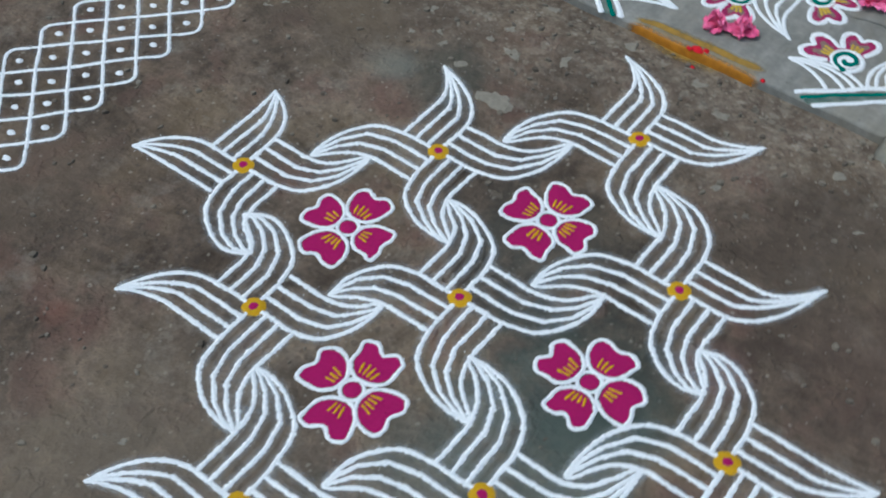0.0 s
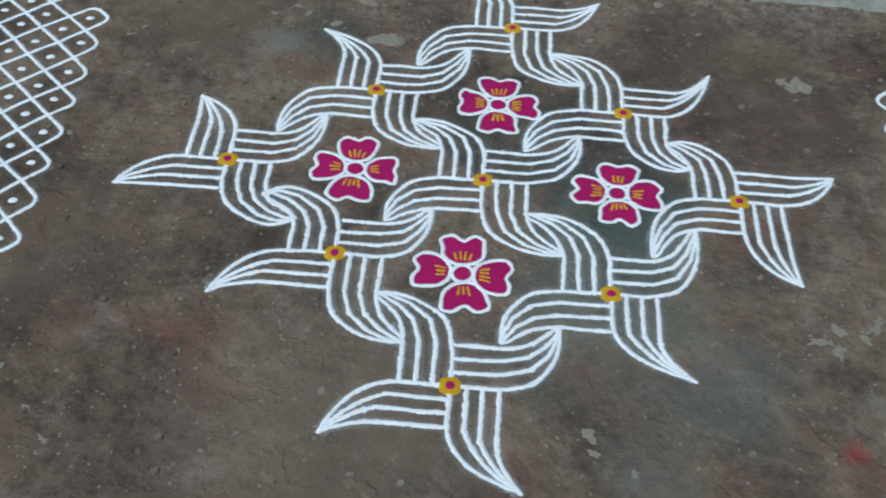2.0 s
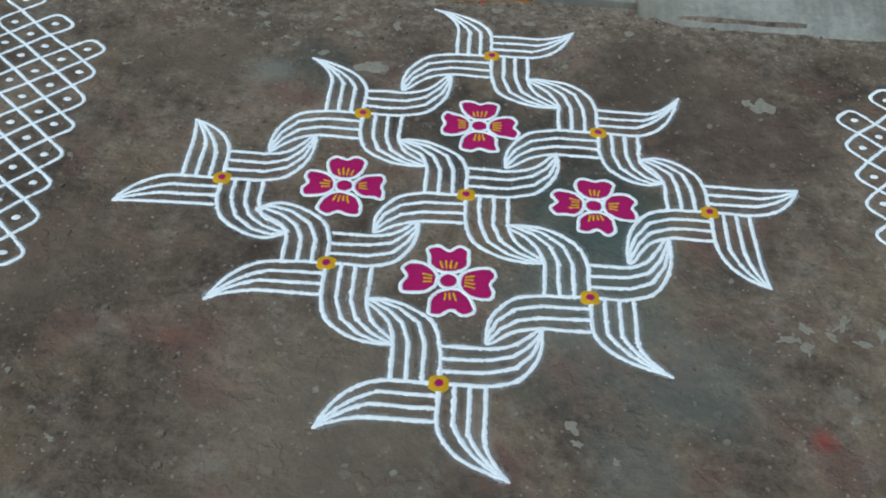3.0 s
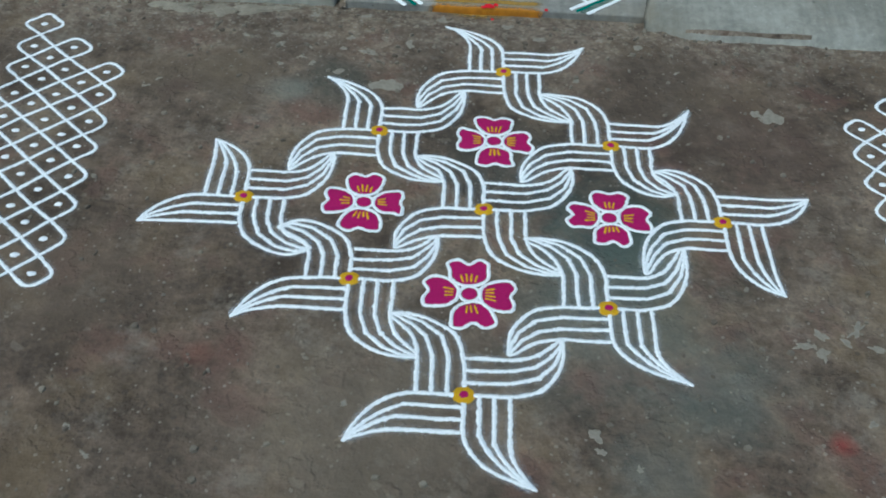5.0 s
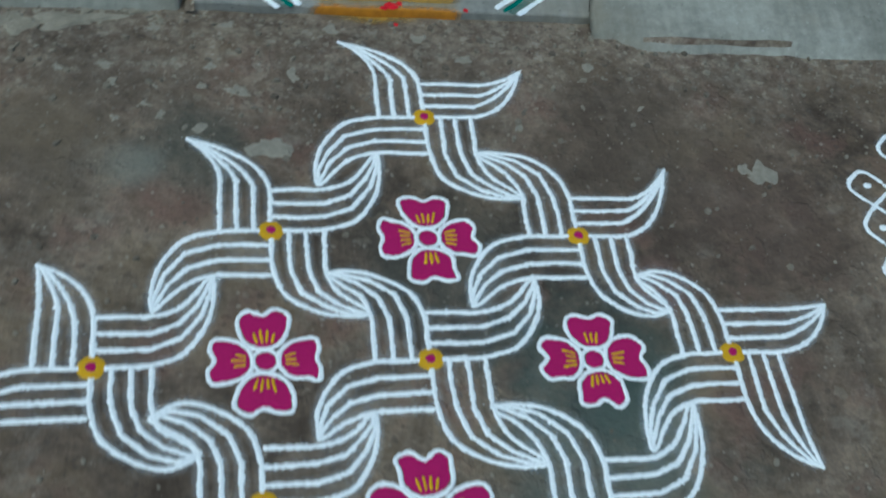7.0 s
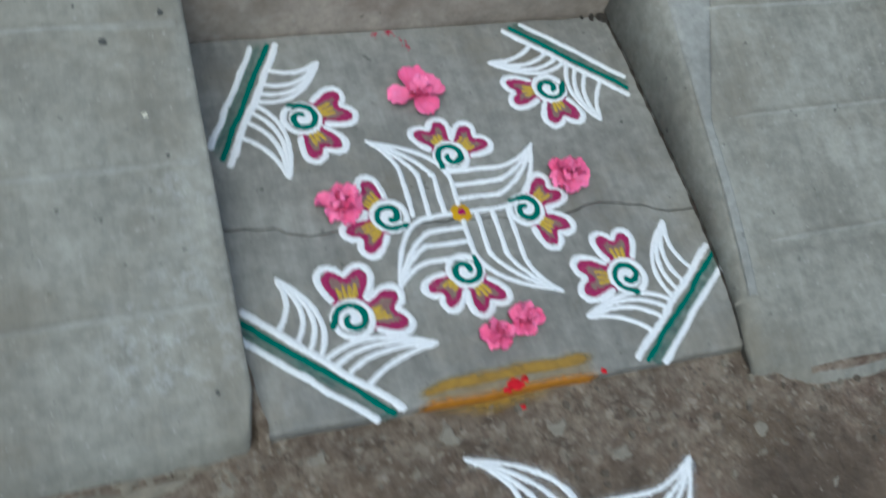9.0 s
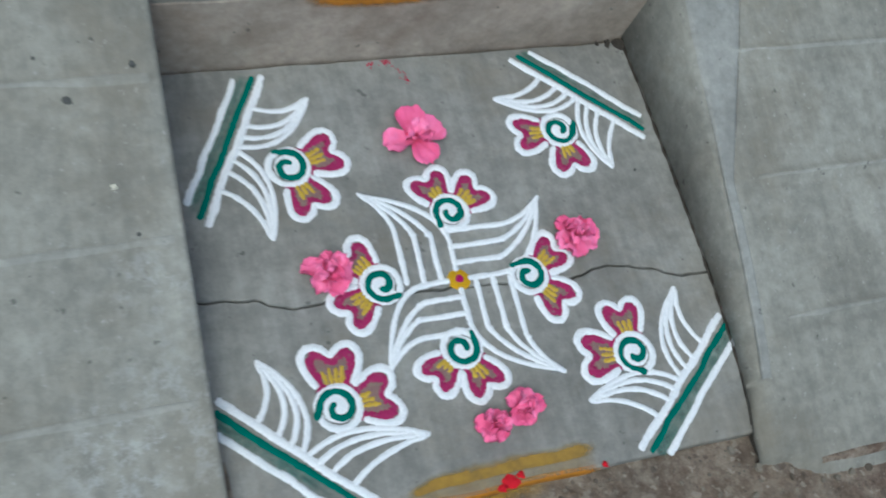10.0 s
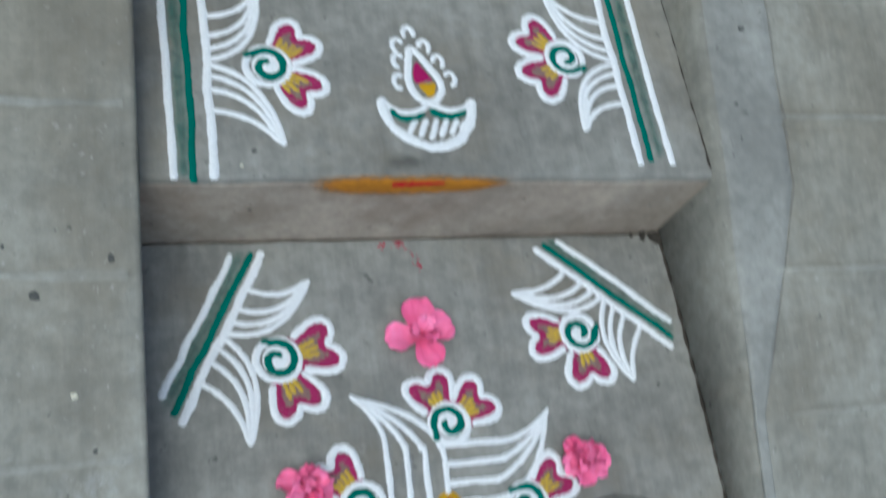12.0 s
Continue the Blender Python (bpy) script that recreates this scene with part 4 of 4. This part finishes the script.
def film(name, rows, cover, material, parent):
    """A film laid over rows of points; cover: its strength at each row's share and each point's share."""
    s = Shape()
    n, m = len(rows[0]), len(rows)
    s.v = [q for r in rows for q in r]
    s.f = [(j * n + i, j * n + i + 1, (j + 1) * n + i + 1, (j + 1) * n + i) for j in range(m - 1) for i in range(n - 1)]
    ob = part(name, s, material, parent)
    at = ob.data.attributes.new("cover", "FLOAT", "POINT")
    at.data.foreach_set("value", [cover(i / (n - 1), j / (m - 1)) for j in range(m) for i in range(n)])
    ob.visible_shadow = False
    return ob


def smears():
    z = on_landing
    t = thing("turmeric_smear", (0.015, FRONT_Y, LANDING_Z), "yellow turmeric smear with red vermilion on the landing edge", "turmeric")
    xs = [-0.122 + 0.246 * i / 76 for i in range(77)]
    ends = lambda u: min(1.0, 9 * min(u, 1 - u))
    deep = lambda x: 0.021 + 0.011 * min(1.0, max(0.0, (x + 0.11) / 0.08)) + 0.006 * noise.noise(Vector((x * 22, 3, 0)))
    rows = [[(x, FRONT_Y + 0.0045 + deep(x) * j / 14, LANDING_Z + 0.0005) for x in xs] for j in range(15)]
    fringe = lambda u, v: 1.05 if 0.45 < v < 0.72 and (u > 0.6 or 0.15 < u < 0.35) else 0.36 if v < 0.30 else 0.74
    film("smear", rows, lambda u, v: ends(u) * min(1.0, 2.6 * (1 - v)) * fringe(u, v), TURMERIC, t)
    edge = lambda x: FRONT_Y + 0.002 * noise.noise(Vector((x * 14, 0, 0)))
    rows = [[(x, edge(x) + dy, zz) for x in xs] for dy, zz in ((-0.0012, -0.014), (-0.0012, -0.004), (-0.0010, 0.0042), (0.0010, 0.0076), (0.005, 0.0086))]
    film("smear", rows, lambda u, v: ends(u) * (1.0 if v < 0.6 else 0.5), TURMERIC_THICK, t)
    # where it ran down onto the earth
    rows = [[(x, edge(x) - 0.002 - 0.024 * j / 8, hill(x, edge(x) - 0.002 - 0.024 * j / 8) + 0.0012) for x in xs] for j in range(9)]
    film("smear", rows, lambda u, v: ends(u) * 0.85 * (1 - v) * max(0.0, 1 - abs(u - 0.42) * 2.2), TURMERIC, t)
    s = Shape()
    for x, y, r in ((0.008, 0.613, 0.011), (0.020, 0.617, 0.006), (0.123, 0.608, 0.0045), (-0.003, 0.607, 0.006)):
        s = Shape()
        heap(s, ring((x, y), r, r * 0.7, 14, 0.5), lambda a, b: LANDING_Z + 0.0006, 0.0022, 2, 0.0015)
        part("vermilion", s, KUMKUM, t)
    s = Shape()
    heap(s, ring((0.014, 0.590), 0.006, 0.004, 12, 0.5), hill, 0.002, 2)
    part("vermilion", s, KUMKUM, t)
    t = thing("turmeric_smear", (0, RISER_Y, STEP_Z), "yellow turmeric band with red vermilion on the step's nose", "turmeric")
    xs = [-0.132 + 0.244 * i / 50 for i in range(51)]
    tall = lambda x: (0.037 - 0.012 * (x + 0.132) / 0.244) * (0.62 + 0.38 * math.sin(math.pi * (x + 0.132) / 0.244))
    rows = [[(x, nose(x) + dy, STEP_Z + up * (tall(x) if up < -0.5 else 1)) for x in xs] for dy, up in ((-0.0014, -1.25), (-0.0014, -0.95), (-0.0014, -0.6), (-0.0010, -0.0080), (0.0022, -0.0020), (0.008, 0.0008))]
    film("smear", rows, lambda u, v: min(1.0, 5 * min(u, 1 - u)) * min(1.0, 2.6 * v) * (0.0 if v > 0.9 else 0.4 if v > 0.7 else 1.0), TURMERIC_THICK, t)
    rows = [[(-0.055 + 0.07 * i / 16, 1.183 + 0.026 * j / 10, STEP_Z + 0.0006) for i in range(17)] for j in range(11)]
    grime = thing("grime_patch", (-0.02, 1.19, STEP_Z), "dark grimy patch on the step before the drawn lamp", "stain")
    film("stain", rows, lambda u, v: max(0.0, 1 - 2.1 * math.hypot(u - 0.5, v - 0.45)), DAMP, grime)
    s = Shape()
    n = 24
    for i in range(n + 1):
        u = i / n
        x = -0.034 + 0.058 * u
        h = (0.0055 - 0.003 * u) * (1 + 0.5 * noise.noise(Vector((i * 0.5, 8, 0))))
        m_ = STEP_Z - 0.011 + 0.004 * u
        s.v += [(x, nose(x) - 0.0016, m_ + h), (x, nose(x) - 0.0028, m_), (x, nose(x) - 0.0016, m_ - h)]
    s.f = [(i * 3 + k + 1, (i + 1) * 3 + k + 1, (i + 1) * 3 + k, i * 3 + k) for i in range(n) for k in range(2)]
    part("vermilion", s, KUMKUM, t)
    s = Shape()
    for x, y, r, count in ((0.004, 1.163, 0.012, 26), (-0.016, 1.162, 0.008, 14), (0.024, 1.136, 0.007, 16), (0.018, 1.150, 0.005, 6)):
        for _ in range(count):
            a, d, g = random.uniform(0, 6.28), abs(random.gauss(0, 0.5)) * r, random.uniform(0.0006, 0.0020)
            heap(s, ring((x + d * math.cos(a), min(1.167, y + d * math.sin(a))), g, g * 0.8, 7, 0.6), z, 0.0008, 2, 0.0003)
    tagged(part("fallen_vermilion", s, CRIMSON), "scattered specks of red vermilion on the landing", "vermilion", kind="stuff")


smears()


# ---- pink flowers laid on the landing ----
def petal_sheet(length, width, cup, ruffle, lift):
    s = Shape()
    m, n = 7, 8
    seed = random.uniform(0, 99)
    for back in (0, 1):
        for i in range(m + 1):
            u = i / m
            w = width * (0.25 + 0.75 * math.sin(min(1.0, u * 1.15) * math.pi / 2)) * (1.0 if u < 0.8 else 1 - 1.3 * (u - 0.8))
            for j in range(n + 1):
                v = 2 * j / n - 1
                x = length * u * (1 - 0.10 * v * v)
                z = lift * math.sin(u * 2.0) * length + cup * v * v * width * 0.6 + ruffle * u * noise.noise(Vector((u * 3 + seed, v * 3, seed)))
                s.v.append((x, w * 0.5 * v, z - 0.0006 * back))
    k = (m + 1) * (n + 1)
    for i in range(m):
        for j in range(n):
            a = i * (n + 1) + j
            q = (a, a + n + 1, a + n + 2, a + 1)
            s.f += [q, tuple(k + t for t in q[::-1])]
    return s


def pink_flower(x, y, size, layers, turn, label):
    """layers: rows of (number of petals, length, lift, ruffle)."""
    fl = thing("flower", (x, y, LANDING_Z + 0.0005), label, "flower", "pink flowers on the landing")
    for li, (count, length, lift, ruffle) in enumerate(layers):
        for i in range(count):
            sh = petal_sheet(length * size * random.uniform(0.85, 1.12), length * size * random.uniform(0.85, 1.05), random.uniform(0.1, 0.35), ruffle * size, lift)
            m = pose(0, 0, 0.001 + 0.004 * li, random.uniform(-16, 16), -14 * li + random.uniform(-8, 4), turn + 360 * (i + 0.4 * li) / count + random.uniform(-16, 16))
            sh.v = [tuple(m @ Vector(v) + Vector((x, y, LANDING_Z + 0.001))) for v in sh.v]
            low = min(v[2] for v in sh.v)
            if low < LANDING_Z + 0.0004:
                sh.v = [(a, b, max(c, LANDING_Z + 0.0004)) for a, b, c in sh.v]
            part("petal", sh, PINK, fl)


def flowers():
    pink_flower(0.012, 1.046, 0.036, ((4, 1.12, 0.2, 0.3), (3, 0.66, 0.6, 0.5)), 8, "pink flower with open round petals on the landing")
    ruffled = ((5, 1.05, 0.22, 0.55), (4, 0.85, 0.7, 0.8), (3, 0.6, 1.1, 0.7))
    pink_flower(-0.137, 0.883, 0.0282, ruffled, 0, "pink ruffled flower head lying on a lotus drawing")
    pink_flower(0.177, 0.886, 0.0285, ruffled, 40, "pink ruffled flower head lying on a lotus drawing")
    pink_flower(0.004, 0.675, 0.0212, ruffled, 10, "pink ruffled flower head, one of a touching pair")
    pink_flower(0.045, 0.689, 0.0228, ruffled, 70, "pink ruffled flower head, one of a touching pair")


flowers()


# ---- stones, pebbles and chips ----
def swept(x, y):
    """Whether powder lies here or right beside it."""
    i, j = round(x * 125), round(y * 125)
    return any((i + a, j + b) in POWDERED for a in (-1, 0, 1) for b in (-1, 0, 1))


def lump(shape, x, y, z, rx, ry, h, n=8, wob=0.25):
    s = random.uniform(0, 99)
    turn = random.uniform(0, 6.28)
    base = ring((x, y), rx, ry, n, wob, turn)
    mid = [Vector((x, y)) + (q - Vector((x, y))) * random.uniform(0.62, 0.8) for q in base]
    shape.add([(q.x, q.y, z - 0.002) for q in base] + [(q.x, q.y, z + h * random.uniform(0.8, 1.1)) for q in mid] + [(x, y, z + h)],
              [(i, (i + 1) % n, n + (i + 1) % n, n + i) for i in range(n)] + [(n + i, n + (i + 1) % n, 2 * n) for i in range(n)])


def litter():
    s = Shape()
    for _ in range(4200):
        near = random.random() < 0.42
        x = random.uniform(-0.9, 0.95)
        y = 0.60 - abs(random.gauss(0, 0.14)) if near else random.uniform(-0.95, 0.6)
        if swept(x, y):
            continue
        r = min(0.0065, 0.0010 * random.paretovariate(1.6))
        lump(s, x, y, hill(x, y) - 0.0003, r, r * random.uniform(0.45, 1.0), r * random.uniform(0.4, 0.8), 6, 0.5)
    for _ in range(150):
        x, y = random.uniform(-0.85, 0.9), random.uniform(-0.85, 0.58)
        if swept(x, y):
            continue
        r = random.uniform(0.0022, 0.0052)
        lump(s, x, y, hill(x, y) - 0.0002, r, r * random.uniform(0.4, 0.9), r * random.uniform(0.5, 0.9), 7, 0.6)
    tagged(part("gravel", s, PEBBLE, smooth=False), "small brown and grey grit in the earth", "gravel", kind="stuff")
    for x, y, rx, ry in ((-0.184, 0.335, 0.027, 0.021), (0.525, 0.295, 0.033, 0.024), (0.497, 0.302, 0.014, 0.012), (0.470, -0.262, 0.022, 0.008), (0.500, -0.240, 0.020, 0.008), (0.498, -0.275, 0.018, 0.010), (0.555, -0.228, 0.030, 0.008),
                         (0.535, -0.250, 0.012, 0.006), (0.580, -0.262, 0.016, 0.006), (0.610, -0.240, 0.018, 0.007), (0.153, -0.443, 0.013, 0.011), (0.158, -0.468, 0.009, 0.006), (0.209, -0.492, 0.006, 0.006), (0.537, -0.400, 0.008, 0.007),
                         (-0.407, 0.483, 0.021, 0.008), (-0.468, 0.476, 0.009, 0.009), (-0.392, 0.449, 0.009, 0.008), (-0.341, 0.558, 0.011, 0.008), (-0.263, 0.483, 0.013, 0.010), (-0.225, 0.437, 0.017, 0.012), (-0.336, 0.441, 0.007, 0.005),
                         (-0.349, 0.408, 0.009, 0.005), (-0.326, 0.390, 0.009, 0.007), (-0.274, 0.445, 0.008, 0.008), (-0.274, 0.365, 0.010, 0.010), (-0.386, 0.382, 0.006, 0.006), (-0.147, 0.469, 0.016, 0.010), (-0.237, 0.575, 0.012, 0.012),
                         (0.042, 0.550, 0.016, 0.016), (-0.086, 0.567, 0.015, 0.011), (0.106, 0.506, 0.019, 0.011), (0.172, 0.379, 0.012, 0.007), (0.365, 0.417, 0.009, 0.004), (0.30, 0.50, 0.014, 0.010), (-0.62, 0.29, 0.009, 0.004),
                         (-0.60, 0.315, 0.009, 0.004), (-0.188, -0.411, 0.007, 0.005), (-0.512, -0.514, 0.010, 0.005), (-0.547, -0.471, 0.008, 0.005)):
        s = Shape()
        lump(s, x, y, hill(x, y) - 0.0010, rx, ry, 0.0020, 18, 1.1)
        tagged(part("flat_stone", s, PALE_STONE, smooth=False), "pale flat stone trodden into the earth", "stone", "flat stones in the earth")
    for x, y, rx, ry in ((-0.462, 0.566, 0.058, 0.016), (-0.540, 0.562, 0.030, 0.022), (-0.372, 0.588, 0.016, 0.006), (-0.62, 0.560, 0.045, 0.018), (-0.438, 0.585, 0.010, 0.005)):
        s = Shape()
        top = ring((x, y), rx, ry, 40, 1.0, radians(4))
        heap(s, top, hill, 0.0035, 4, 0.0012)
        tagged(part("mortar_patch", s, MORTAR, smooth=False), "broken tan mortar crust along the foot of the ramp", "mortar", "mortar patches by the ramps")
    on_ramp, dark_on_ramp, on_slab = "pale chip lying on the concrete ramp", "dark lump stuck to the concrete ramp", "dark crumb lying on the stone slab"
    for x, y, r, mat, what, top in ((-0.36, 0.963, 0.0055, CHIP, on_ramp, ramp_top_left), (-0.325, 1.085, 0.005, DARK_CHIP, dark_on_ramp, ramp_top_left), (-0.393, 1.053, 0.0065, DARK_CHIP, dark_on_ramp, ramp_top_left),
                                    (-0.419, 1.097, 0.0025, DARK_CHIP, dark_on_ramp, ramp_top_left), (-0.343, 0.914, 0.003, DARK_CHIP, dark_on_ramp, ramp_top_left), (-0.334, 0.653, 0.004, DARK_CHIP, dark_on_ramp, ramp_top_left),
                                    (0.420, 1.355, 0.007, DARK_CHIP, dark_on_ramp, ramp_top_right), (0.395, 1.259, 0.004, DARK_CHIP, dark_on_ramp, ramp_top_right), (0.396, 1.217, 0.003, DARK_CHIP, dark_on_ramp, ramp_top_right),
                                    (-0.180, 1.207, 0.0035, DARK_CHIP, on_slab, on_step), (0.298, 0.970, 0.0028, DARK_CHIP, on_slab, on_landing), (-0.194, 1.190, 0.0022, CHIP, "tiny pale crumb on the step", on_step)):
        s = Shape()
        lump(s, x, y, top(x, y), r, r * 0.8, 0.0016, 4 if what == on_ramp else 7, 0.4)
        tagged(part("chip", s, mat, smooth=False), what, "stone chip", "chips on the concrete")
    s = Shape()
    for x, y, r in ((0.346, 1.164, 0.013), (0.328, 1.167, 0.008), (0.354, 1.156, 0.006), (0.312, 1.168, 0.004)):
        lump(s, x, y, LANDING_Z, r, r * 0.6, r * 0.5, 9, 0.6)
    tagged(part("debris", s, JOINT, smooth=False), "dark crumbled dirt in the corner of the landing", "dirt", kind="stuff")
    s = Shape()
    for _ in range(60):
        x = random.uniform(-0.75, -0.32)
        y = 0.580 + random.gauss(0, 0.008)
        lump(s, x, y, hill(x, y) - 0.002, random.uniform(0.003, 0.009), random.uniform(0.003, 0.006), random.uniform(0.002, 0.004), 9, 0.8)
    tagged(part("rubble", s, MORTAR, smooth=False), "broken mortar along the foot of the ramp", "rubble", kind="stuff")


litter()
